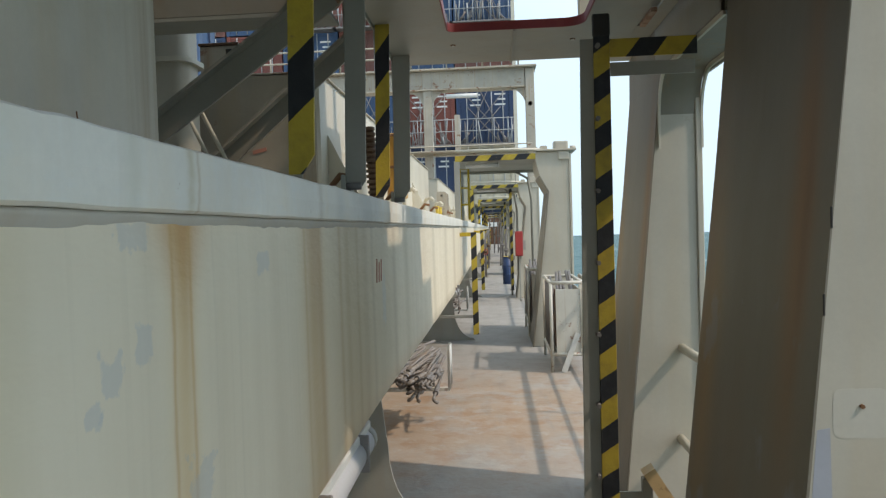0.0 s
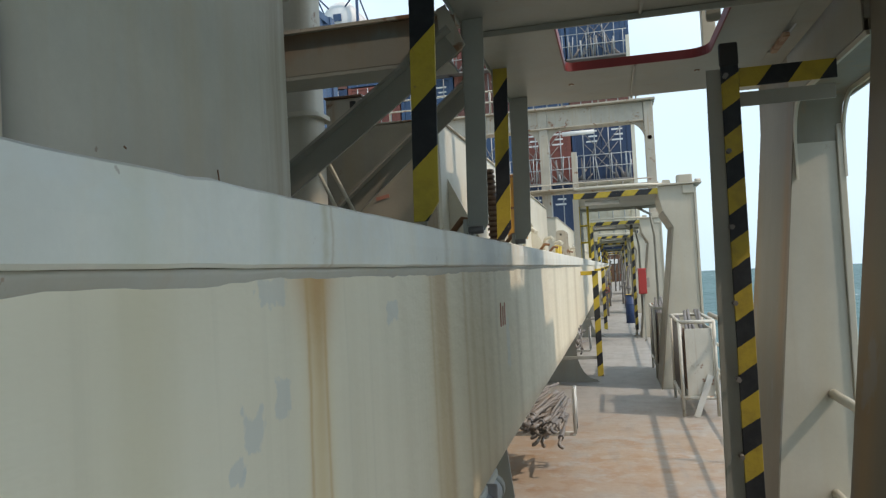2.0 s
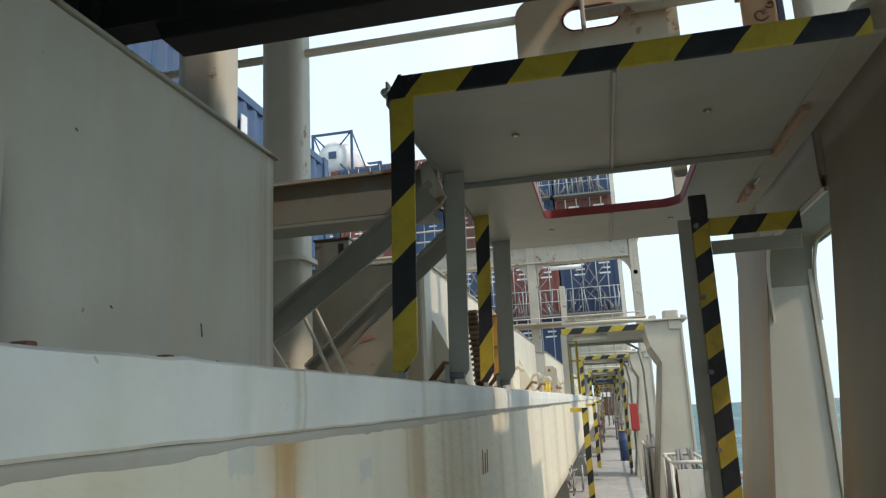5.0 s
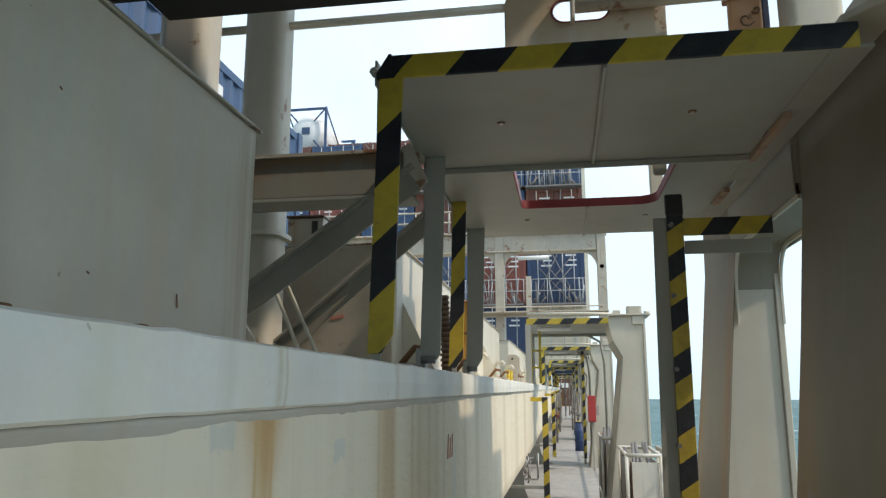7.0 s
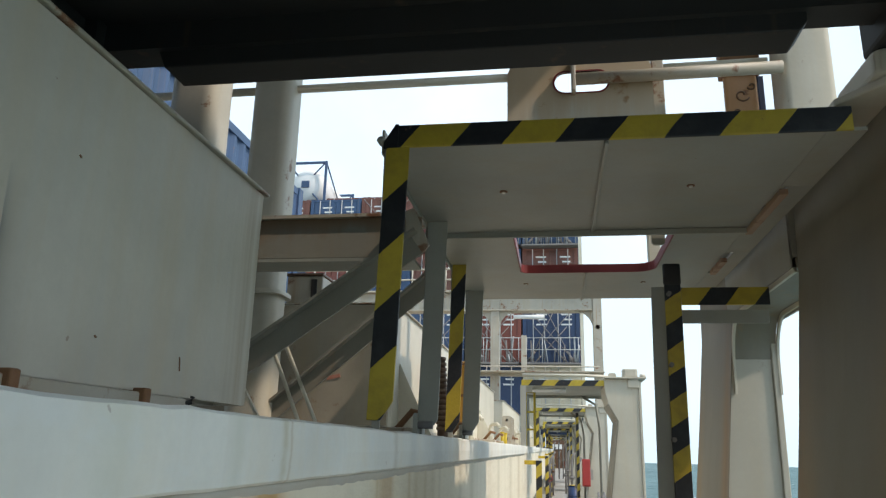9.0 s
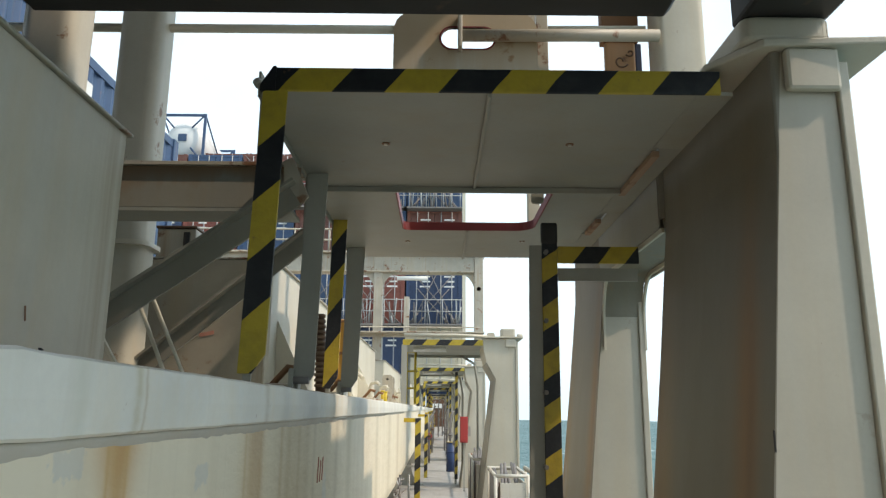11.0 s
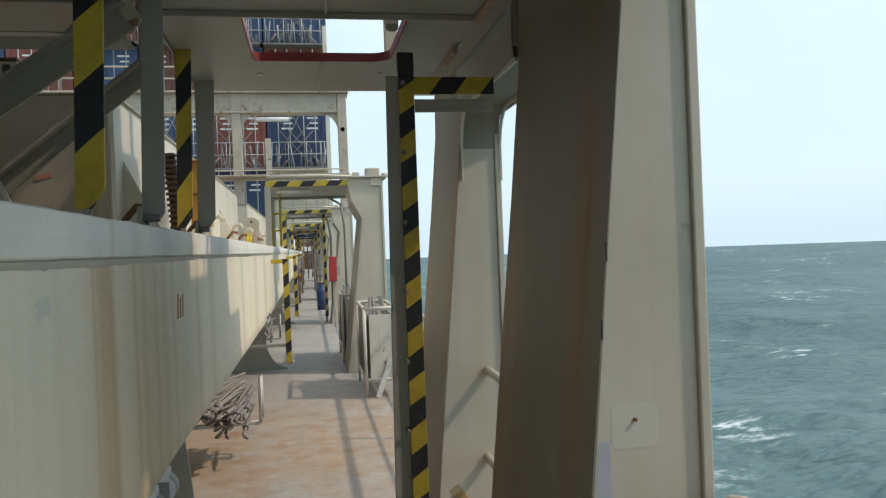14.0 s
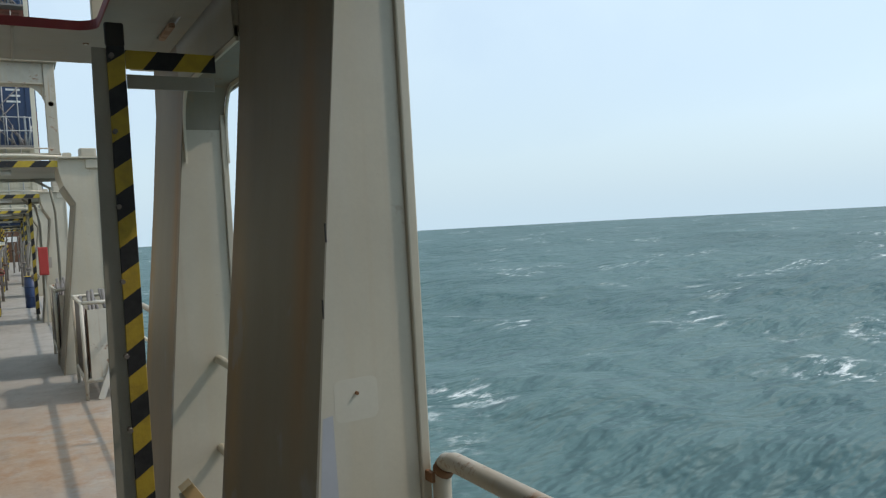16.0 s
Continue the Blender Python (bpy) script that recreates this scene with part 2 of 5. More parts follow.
def sea_water():
    m, nt, b = nodes_of("sea_water", 0.12)
    v = coords(nt, shift=False)
    foam_big = noisy(nt, coords(nt, (0.06, 0.06, 0.05), False), 1.0, 3, 0.5, 0.585, 0.665)
    foam_fine = noisy(nt, coords(nt, (0.35, 0.8, 0.4), False), 1.0, 10, 0.74, 0.53, 0.62)
    foam = calc(nt, "MULTIPLY", foam_big, foam_fine)
    deep = blend(nt, noisy(nt, coords(nt, (0.01, 0.02, 0.01), False), 1.0, 3, 0.5, 0.3, 0.7), (0.080, 0.150, 0.154), (0.122, 0.208, 0.211))
    nt.links.new(blend(nt, foam, deep, (0.75, 0.8, 0.8)), b.inputs["Base Color"])
    nt.links.new(calc(nt, "MULTIPLY_ADD", foam, 0.2, 0.56), b.inputs["Roughness"])
    b.inputs["Specular IOR Level"].default_value = 0.32
    b.inputs["IOR"].default_value = 1.33
    chop = calc(nt, "ADD", noisy(nt, coords(nt, (0.22, 0.5, 0.3), False), 1.0, 3.5, 0.45, 0, 1), calc(nt, "MULTIPLY", noisy(nt, coords(nt, (1.2, 2.4, 1), False), 1.0, 3, 0.5, 0, 1), 0.07))
    chop = calc(nt, "ADD", chop, calc(nt, "MULTIPLY", noisy(nt, coords(nt, (0.09, 0.22, 0.1), False), 1.0, 4, 0.55, 0, 1), 3.6))
    bumped(nt, b, chop, 0.75, 1.7)
    # haze put into the water's own material: alpha falls off with distance
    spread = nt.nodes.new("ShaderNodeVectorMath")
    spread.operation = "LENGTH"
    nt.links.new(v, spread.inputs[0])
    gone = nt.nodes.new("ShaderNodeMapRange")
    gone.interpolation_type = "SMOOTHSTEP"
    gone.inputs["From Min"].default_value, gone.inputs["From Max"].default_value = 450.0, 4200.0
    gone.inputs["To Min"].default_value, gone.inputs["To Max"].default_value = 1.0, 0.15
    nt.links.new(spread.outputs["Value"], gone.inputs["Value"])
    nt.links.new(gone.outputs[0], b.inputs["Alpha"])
    return m


CREAM = paint("cream_paint", (0.65, 0.60, 0.485), 0.08, 0.3)
PILLAR = paint("pillar_paint", (0.535, 0.49, 0.395), 0.10, 0.3)
GREY = paint("grey_paint", (0.365, 0.357, 0.308), 0.07, 0.45)
WORN = paint("worn_cream_paint", (0.58, 0.535, 0.435), 0.35, 0.5)
RUSTY = paint("rusty_paint", (0.50, 0.44, 0.35), 0.75, 0.5)
RIM_PAINT = paint("rim_paint", (0.80, 0.765, 0.67), 0.07, 0.45, shift=False)
WHITE = paint("white_paint", (0.68, 0.68, 0.64), 0.2, 0.4)
RED = paint("red_paint", (0.38, 0.035, 0.03), 0.05, 0.3)
MAROON = paint("red_edge_paint", (0.24, 0.03, 0.03), 0.15, 0.4)
YELLOW = paint("yellow_paint", (0.60, 0.42, 0.03), 0.1, 0.3)
ORANGE = paint("orange_paint", (0.62, 0.33, 0.06), 0.1, 0.3)
BLUE_DRUM = paint("drum_paint", (0.02, 0.05, 0.14), 0.1, 0.3)
BLACK = paint("black_steel", (0.028, 0.026, 0.025), 0.12, 0.5, 0.65, (0.07, 0.03, 0.018))
STEEL = paint("galvanised_steel", (0.21, 0.195, 0.185), 0.25, 0.5, 0.55)
RUST = paint("rust", (0.25, 0.12, 0.055), 0.9, 0.6, 0.8)
BROWN = paint("brown_hose", (0.13, 0.065, 0.035), 0.2, 0.5)
PACKING = paint("packing_strip", (0.40, 0.25, 0.16), 0.8, 0.6)
# brown-grey that carries the shade of inner faces and soffit in its colour
SHADED_BROWN = paint("shaded_inner_paint", (0.24, 0.215, 0.165), 0.3, 0.5)
BIN_PAINT = paint("bin_paint", (0.62, 0.60, 0.53), 0.45, 0.6)
RIBBED = paint("ribbed_rubber", (0.24, 0.15, 0.095), 0.3, 0.5)
BRIGHT = nodes_of("bright_washer_steel", 0.3, 1.0)[0]
BRIGHT.node_tree.nodes["Principled BSDF"].inputs["Base Color"].default_value = (0.62, 0.60, 0.56, 1.0)
SIDE_SHEET = paint("side_sheet_paint", (0.67, 0.60, 0.485), 0.05, 0.5, shift=False)
BAR_STEEL = paint("weathered_bar_steel", (0.27, 0.24, 0.215), 0.3, 0.5, 0.6)
TAN = paint("tan_paint", (0.64, 0.44, 0.22), 0.3, 0.45)
TOWER = paint("tower_paint", (0.47, 0.425, 0.345), 0.5, 0.6)
COAMING = coaming_paint()
DECK = deck_paint()
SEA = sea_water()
HAZARD_POST = striped("warning_stripes_post", (-0.9, 0.0, 1.0), 0.30, -0.203)
HAZARD_POST_B = striped("warning_stripes_second_post", (-1.3, 0.0, 1.0), 0.299, 0.075)
HAZARD_BAR = striped("warning_stripes_bar", (1.0, 0.0, -0.83), 0.287, -0.416, True)
HAZARD_LADDER = striped("warning_stripes_ladder", (-0.67, 0.0, 1.0), 0.2007, 1.163, wear=0.6)
HAZARD_FAR = striped("warning_stripes_gate", (-0.8, 0.0, 1.0), 0.28, 0.0)
HAZARD_BEAM = striped("warning_stripes_beam", (1.0, 0.0, -0.9), 0.34, 0.05)
BOX_BLUE = paint("container_blue", (0.035, 0.08, 0.17), 0.12, 0.4)
BOX_NAVY = paint("container_navy", (0.02, 0.045, 0.11), 0.12, 0.4)
BOX_RED = paint("container_red", (0.20, 0.05, 0.032), 0.15, 0.4)
BOX_BROWN = paint("container_brown", (0.17, 0.06, 0.04), 0.2, 0.4)
BOX_CREAM = paint("container_cream", (0.55, 0.50, 0.38), 0.25, 0.4)
LOCK_ROD = paint("lock_rod_steel", (0.42, 0.43, 0.43), 0.1, 0.3)
MARK = paint("mark_white", (0.75, 0.75, 0.73), 0.0, 0.2)
MARK_RED = paint("mark_red", (0.52, 0.22, 0.16), 0.0, 0.3)

# ---- building blocks ----
def part(name, bm, material, parent=None, label=""):
    """One mesh object out of bm, given in world places; under a thing it is laid into that thing's frame."""
    top = parent
    while top is not None and top.parent is not None:
        top = top.parent
    if top is not None:
        bm.transform(Matrix.Translation(-Vector(top.location)))
    me = bpy.data.meshes.new(name)
    bmesh.ops.recalc_face_normals(bm, faces=bm.faces)
    bm.to_mesh(me)
    bm.free()
    me.materials.append(material)
    ob = new(name, me)
    ob.parent = parent
    if label:
        tagged(ob, label)
    return ob


def thing(name, at, label, category, group="", kind=""):
    ob = new(name)
    ob.location = at
    return tagged(ob, label, category, group, kind)


def box(x0, x1, y0, y1, z0, z1, bevel=0.0, bm=None):
    out = bm if bm is not None else bmesh.new()
    made = bmesh.ops.create_cube(out, size=1.0, matrix=Matrix.Translation(((x0 + x1) / 2, (y0 + y1) / 2, (z0 + z1) / 2)) @ Matrix.Diagonal((x1 - x0, y1 - y0, z1 - z0, 1)))
    if bevel:
        edges = {e for v in made["verts"] for e in v.link_edges}
        bmesh.ops.bevel(out, geom=list(edges), offset=bevel, segments=2, profile=0.5, affect="EDGES")
    return out


def prism(points, axis, a, b, bm=None, bevel=0.0):
    """A flat outline, drawn out from a to b along an axis. Outline pairs: (y, z) for x, (x, z) for y, (x, y) for z."""
    out = bm if bm is not None else bmesh.new()
    put = {"x": lambda p, s: (s, p[0], p[1]), "y": lambda p, s: (p[0], s, p[1]), "z": lambda p, s: (p[0], p[1], s)}[axis]
    low = [out.verts.new(put(p, a)) for p in points]
    high = [out.verts.new(put(p, b)) for p in points]
    n = len(points)
    faces = [out.faces.new(low), out.faces.new(high)] + [out.faces.new((low[i], low[(i + 1) % n], high[(i + 1) % n], high[i])) for i in range(n)]
    bmesh.ops.recalc_face_normals(out, faces=faces)
    if bevel:
        bmesh.ops.bevel(out, geom=list({e for f in faces for e in f.edges}), offset=bevel, segments=2, profile=0.5, affect="EDGES")
    return out


def soften(bm, angle=40):
    """Smooth shading that stops at real corners."""
    bmesh.ops.recalc_face_normals(bm, faces=bm.faces)
    for f in bm.faces:
        f.smooth = True
    for e in bm.edges:
        if len(e.link_faces) == 2 and e.calc_face_angle(0.0) > radians(angle):
            e.smooth = False
    return bm


def tube(points, r, bm=None, sides=10):
    """A round bar or pipe through the given places."""
    out = bm if bm is not None else bmesh.new()
    pts = [Vector(p) for p in points]
    rings = []
    for i, p in enumerate(pts):
        way = (pts[min(i + 1, len(pts) - 1)] - pts[max(i - 1, 0)]).normalized()
        side = way.cross(Vector((0.13, 0.31, 0.94)) if abs(way.z) < 0.9 else Vector((0, 1, 0.02))).normalized()
        up = side.cross(way)
        rings.append([out.verts.new(p + r * (math.cos(a) * side + math.sin(a) * up)) for a in (2 * math.pi * k / sides for k in range(sides))])
    for a, b in zip(rings, rings[1:]):
        for k in range(sides):
            f = out.faces.new((a[k], a[(k + 1) % sides], b[(k + 1) % sides], b[k]))
            f.smooth = True
    out.faces.new(rings[0])
    out.faces.new(rings[-1])
    return out


def beam_between(p, q, w, h, bm=None, up=(0, 1, 0)):
    """A flat bar of width w (along up) and height h, from p to q."""
    out = bm if bm is not None else bmesh.new()
    p, q = Vector(p), Vector(q)
    way = (q - p).normalized()
    u = Vector(up)
    v = way.cross(u).normalized()
    u = v.cross(way).normalized()
    ring = [[out.verts.new(c + sx * u * w / 2 + sz * v * h / 2) for sx, sz in ((-1, -1), (1, -1), (1, 1), (-1, 1))] for c in (p, q)]
    out.faces.new(ring[0])
    out.faces.new(ring[1])
    for k in range(4):
        out.faces.new((ring[0][k], ring[0][(k + 1) % 4], ring[1][(k + 1) % 4], ring[1][k]))
    return out


def disc(x, y, z, r, h, axis="z", bm=None, sides=12):
    d = {"x": Vector((h, 0, 0)), "y": Vector((0, h, 0)), "z": Vector((0, 0, h))}[axis]
    p = Vector((x, y, z))
    return tube([p, p + d], r, bm, sides)


def rounded(x0, x1, y0, y1, r, n=6):
    pts = []
    for cx, cy, a0 in ((x1 - r, y1 - r, 0), (x0 + r, y1 - r, 90), (x0 + r, y0 + r, 180), (x1 - r, y0 + r, 270)):
        for k in range(n + 1):
            a = radians(a0 + 90 * k / n)
            pts.append((cx + r * math.cos(a), cy + r * math.sin(a)))
    return pts


def band(outline, z0, z1, thick, bm=None, axis="z"):
    """A thin wall standing on a closed outline, thickened outwards from its middle."""
    out = bm if bm is not None else bmesh.new()
    cx = sum(p[0] for p in outline) / len(outline)
    cy = sum(p[1] for p in outline) / len(outline)
    def put(p, s):
        return (p[0], p[1], s) if axis == "z" else (p[0], s, p[1])
    def grow(p):
        d = Vector((p[0] - cx, p[1] - cy))
        d = d * (1 + thick / max(d.length, 1e-6))
        return (cx + d.x, cy + d.y)
    rows = [[out.verts.new(put(p, s)) for p in o] for o, s in ((outline, z0), (outline, z1), ([grow(p) for p in outline], z1), ([grow(p) for p in outline], z0))]
    n = len(outline)
    for a, b in ((0, 1), (1, 2), (2, 3), (3, 0)):
        for k in range(n):
            out.faces.new((rows[a][k], rows[a][(k + 1) % n], rows[b][(k + 1) % n], rows[b][k]))
    return out


def sheet_with_hole(outer, hole, a, b, axis="z"):
    """A plate of the given outline with one opening through it, from a to b along the axis."""
    out = bmesh.new()
    def put(p):
        return (p[0], p[1], a) if axis == "z" else (p[0], a, p[1])
    edges = []
    for loop in (outer, hole):
        vs = [out.verts.new(put(p)) for p in loop]
        edges += [out.edges.new((vs[k], vs[(k + 1) % len(vs)])) for k in range(len(vs))]
    bmesh.ops.triangle_fill(out, use_beauty=True, use_dissolve=False, edges=edges)
    made = bmesh.ops.extrude_face_region(out, geom=list(out.faces))
    up = Vector((0, 0, b - a)) if axis == "z" else Vector((0, b - a, 0))
    bmesh.ops.translate(out, vec=up, verts=[v for v in made["geom"] if isinstance(v, bmesh.types.BMVert)])
    return out


def pillar_paint_stained_shaded():
    """The pedestal paint with the inner face's shade painted in, and the long brown rust runs of the nearest pedestal's
    inner face.
    """
    m = paint("stained_shaded_pillar_paint", (0.535, 0.49, 0.395), 0.10, 0.35, shift=False)
    nt = m.node_tree
    b = nt.nodes["Principled BSDF"]
    tone = b.inputs["Base Color"].links[0].from_socket
    v = coords(nt, shift=False)
    sep = nt.nodes.new("ShaderNodeSeparateXYZ")
    nt.links.new(v, sep.inputs[0])
    yy = calc(nt, "MULTIPLY_ADD", noisy(nt, coords(nt, (1, 3, 1.5), False), 1.5, 4, 0.6, 0, 1), 0.08, calc(nt, "SUBTRACT", sep.outputs[1], 0.04))
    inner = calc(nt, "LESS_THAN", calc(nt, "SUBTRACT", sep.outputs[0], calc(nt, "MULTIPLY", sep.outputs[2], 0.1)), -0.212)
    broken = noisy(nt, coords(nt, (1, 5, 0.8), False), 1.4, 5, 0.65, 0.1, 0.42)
    # shade of the inward face, painted as an uneven dark brown wash
    inner_shade = calc(nt, "MULTIPLY", inner, calc(nt, "MULTIPLY_ADD", noisy(nt, coords(nt, (1, 2, 0.6), False), 1.3, 5, 0.6, 0.25, 0.75), 0.22, 0.78))
    tone = blend(nt, inner_shade, tone, (0.165, 0.14, 0.10))
    zz = calc(nt, "MULTIPLY_ADD", noisy(nt, coords(nt, (1, 4, 2), False), 1.5, 4, 0.6, 0, 1), 0.3, calc(nt, "SUBTRACT", sep.outputs[2], 0.15))
    for at, width, mid, tall, much, colour in ((-0.215, 0.060, 1.60, 0.46, 1.0, (0.34, 0.16, 0.055)), (-0.24, 0.025, 1.55, 0.30, 0.7, (0.20, 0.09, 0.035)), (-0.19, 0.12, 1.5, 0.8, 0.45, (0.22, 0.145, 0.075)),
                                               (0.46, 0.11, 1.15, 0.62, 0.95, (0.30, 0.185, 0.075)), (0.50, 0.05, 1.5, 0.5, 0.6, (0.24, 0.13, 0.05)), (0.15, 0.10, 0.7, 0.5, 0.4, (0.22, 0.15, 0.085))):
        off = calc(nt, "DIVIDE", calc(nt, "SUBTRACT", yy, at), width)
        bell = calc(nt, "POWER", 2.718, calc(nt, "MULTIPLY", calc(nt, "MULTIPLY", off, off), -1.0))
        rise = calc(nt, "DIVIDE", calc(nt, "SUBTRACT", zz, mid), tall)
        rise = calc(nt, "POWER", 2.718, calc(nt, "MULTIPLY", calc(nt, "MULTIPLY", rise, rise), -1.0))
        fac = calc(nt, "MULTIPLY", calc(nt, "MULTIPLY", calc(nt, "MULTIPLY", bell, rise), much), calc(nt, "MULTIPLY", inner, broken))
        tone = blend(nt, fac, tone, colour)
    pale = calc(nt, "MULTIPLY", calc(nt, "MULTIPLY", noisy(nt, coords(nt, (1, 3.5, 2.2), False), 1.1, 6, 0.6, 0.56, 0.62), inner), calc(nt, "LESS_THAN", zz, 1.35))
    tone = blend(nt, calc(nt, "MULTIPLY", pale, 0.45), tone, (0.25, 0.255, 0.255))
    nt.links.new(tone, b.inputs["Base Color"])
    return m


def rim_with_drips():
    """The rim's paint with ochre drips and a greyer stretch further along; y runs along it."""
    m = RIM_PAINT
    nt = m.node_tree
    b = nt.nodes["Principled BSDF"]
    tone = b.inputs["Base Color"].links[0].from_socket
    v = coords(nt, shift=False)
    sep = nt.nodes.new("ShaderNodeSeparateXYZ")
    nt.links.new(v, sep.inputs[0])
    yy = calc(nt, "MULTIPLY_ADD", noisy(nt, coords(nt, (1, 5, 9), False), 1.5, 4, 0.6, 0, 1), 0.03, calc(nt, "SUBTRACT", sep.outputs[1], 0.015))
    for at, width, much, colour in ((1.365, 0.012, 0.6, (0.5, 0.42, 0.24)), (1.39, 0.005, 0.5, (0.45, 0.33, 0.17)), (1.205, 0.02, 0.3, (0.52, 0.5, 0.36)), (2.12, 0.02, 0.5, (0.42, 0.33, 0.2)),
                                    (2.75, 0.25, 0.55, (0.36, 0.38, 0.38)), (2.35, 0.06, 0.35, (0.42, 0.42, 0.38)), (3.3, 0.1, 0.5, (0.45, 0.36, 0.22)), (4.2, 0.25, 0.45, (0.38, 0.39, 0.39)), (0.95, 0.04, 0.3, (0.55, 0.54, 0.4))):
        off = calc(nt, "DIVIDE", calc(nt, "SUBTRACT", yy, at), width)
        bell = calc(nt, "POWER", 2.718, calc(nt, "MULTIPLY", calc(nt, "MULTIPLY", off, off), -1.0))
        tone = blend(nt, calc(nt, "MULTIPLY", bell, much), tone, colour)
    patches = noisy(nt, coords(nt, (1, 3, 6), False), 2.0, 6, 0.65, 0.52, 0.62)
    tone = blend(nt, calc(nt, "MULTIPLY", patches, 0.28), tone, (0.72, 0.73, 0.7))
    nt.links.new(tone, b.inputs["Base Color"])


def edge_rust(m, at, width, colour, much):
    """Brown washes that run down along one upright edge of a sheet; y runs along it."""
    nt = m.node_tree
    b = nt.nodes["Principled BSDF"]
    tone = b.inputs["Base Color"].links[0].from_socket
    sep = nt.nodes.new("ShaderNodeSeparateXYZ")
    nt.links.new(coords(nt, shift=False), sep.inputs[0])
    off = calc(nt, "DIVIDE", calc(nt, "SUBTRACT", sep.outputs[1], at), width)
    bell = calc(nt, "POWER", 2.718, calc(nt, "MULTIPLY", calc(nt, "MULTIPLY", off, off), -1.0))
    streaks = noisy(nt, coords(nt, (1, 26, 1.2), False), 1.0, 5, 0.6, 0.35, 0.7)
    nt.links.new(blend(nt, calc(nt, "MULTIPLY", calc(nt, "MULTIPLY", bell, streaks), much), tone, colour), b.inputs["Base Color"])


def crease_streak(m, at, top):
    """A dark streak in a fold of the sheet that widens towards the bottom; y runs along it."""
    nt = m.node_tree
    b = nt.nodes["Principled BSDF"]
    tone = b.inputs["Base Color"].links[0].from_socket
    sep = nt.nodes.new("ShaderNodeSeparateXYZ")
    nt.links.new(coords(nt, shift=False), sep.inputs[0])
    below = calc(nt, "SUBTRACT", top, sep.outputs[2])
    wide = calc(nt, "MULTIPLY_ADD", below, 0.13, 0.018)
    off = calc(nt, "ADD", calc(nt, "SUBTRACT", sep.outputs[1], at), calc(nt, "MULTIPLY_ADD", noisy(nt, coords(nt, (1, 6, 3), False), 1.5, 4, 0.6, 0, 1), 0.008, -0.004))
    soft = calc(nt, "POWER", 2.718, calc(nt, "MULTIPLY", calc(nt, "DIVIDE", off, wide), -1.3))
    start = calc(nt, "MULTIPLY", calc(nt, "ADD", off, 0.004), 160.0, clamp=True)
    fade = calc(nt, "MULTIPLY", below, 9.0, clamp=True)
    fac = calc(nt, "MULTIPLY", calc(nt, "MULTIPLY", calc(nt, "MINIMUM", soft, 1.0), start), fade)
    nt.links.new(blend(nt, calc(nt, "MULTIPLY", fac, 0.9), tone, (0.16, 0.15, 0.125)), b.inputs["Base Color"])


rim_with_drips()
crease_streak(SIDE_SHEET, 2.205, 0.39)
edge_rust(SIDE_SHEET, 3.15, 0.14, (0.38, 0.27, 0.15), 0.75)
STAINED_SHADED = pillar_paint_stained_shaded()

# ---- sea ----
def sea():
    """One sheet from the hull to the horizon; near swell is real, far swell lies flat."""
    rings, spokes = 250, 420
    r = 1.0 * (4800.0 / 1.0) ** (np.arange(rings) / (rings - 1))
    a = np.arange(spokes) * 2 * np.pi / spokes
    R, A = np.meshgrid(r, a, indexing="ij")
    X, Y = R * np.sin(A), R * np.cos(A)
    drop = np.where(R > 900, (R - 900) * 0.01309, 0.0)
    Z = -12.0 - drop
    rng = np.random.RandomState(4)
    for k in range(20):
        wave = 3.5 * 1.17 ** k * (0.8 + 0.4 * rng.rand())
        way = radians(35) + rng.randn() * 0.55
        q = (X * np.sin(way) + Y * np.cos(way)) * 2 * np.pi / wave + rng.rand() * 6.28
        step = R * 2 * np.pi / spokes
        Z = Z + np.where(step * 3 < wave, 1, np.maximum(0, wave / (step * 3)) ** 3) * 0.0135 * wave ** 0.8 * (np.sin(q) + 0.35 * np.sin(2 * q + 0.8))
    verts = np.stack([X, Y, Z], -1).reshape(-1, 3)
    i, j = np.meshgrid(np.arange(rings - 1), np.arange(spokes), indexing="ij")
    n = (j + 1) % spokes
    faces = np.stack([i * spokes + j, i * spokes + n, (i + 1) * spokes + n, (i + 1) * spokes + j], -1).reshape(-1, 4)
    me = bpy.data.meshes.new("water")
    me.from_pydata(verts.tolist(), [], faces.tolist())
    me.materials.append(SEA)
    me.polygons.foreach_set("use_smooth", [True] * len(me.polygons))
    tagged(new("water", me), "choppy grey-green open sea with scattered whitecaps", "sea", kind="structure")


sea()

# ---- deck and hull ----
tagged(part("floor", box(-1.10, 1.32, -6, 120, -0.02, 0.0), DECK), "pale grey painted steel deck worn to rust", "deck", kind="structure")
tagged(part("wall_hull", box(1.30, 1.34, -6, 120, -12.8, -0.021), PILLAR), "cream painted ship side plating below the deck", "hull", kind="structure")
tagged(part("trim_deck_edge", box(1.29, 1.32, -6, 120, 0.0, 0.06, 0.004), PILLAR), "raised painted steel edge bar of the deck", "deck edge", kind="structure")
tagged(part("wall_inner", box(-1.13, -1.10, -6, 120, -0.02, 1.6), GREY), "grey painted steel bulkhead under the coaming", "bulkhead", kind="structure")
tagged(part("wall_cross_deck", box(-20.0, -1.131, -6, 120, 1.15, 1.2), GREY), "grey steel cross deck between the hatch covers", "deck", kind="structure")
tagged(part("wall_port", box(-20.05, -20.001, -6, 120, -12.8, 1.3), PILLAR), "cream painted ship side plating on the far side", "hull", kind="structure")
tagged(part("wall_stern", box(-20.0, 1.29, -6.2, -6.101, -12.8, -0.03), PILLAR), "cream painted hull plating closing the ship aft", "hull", kind="structure")
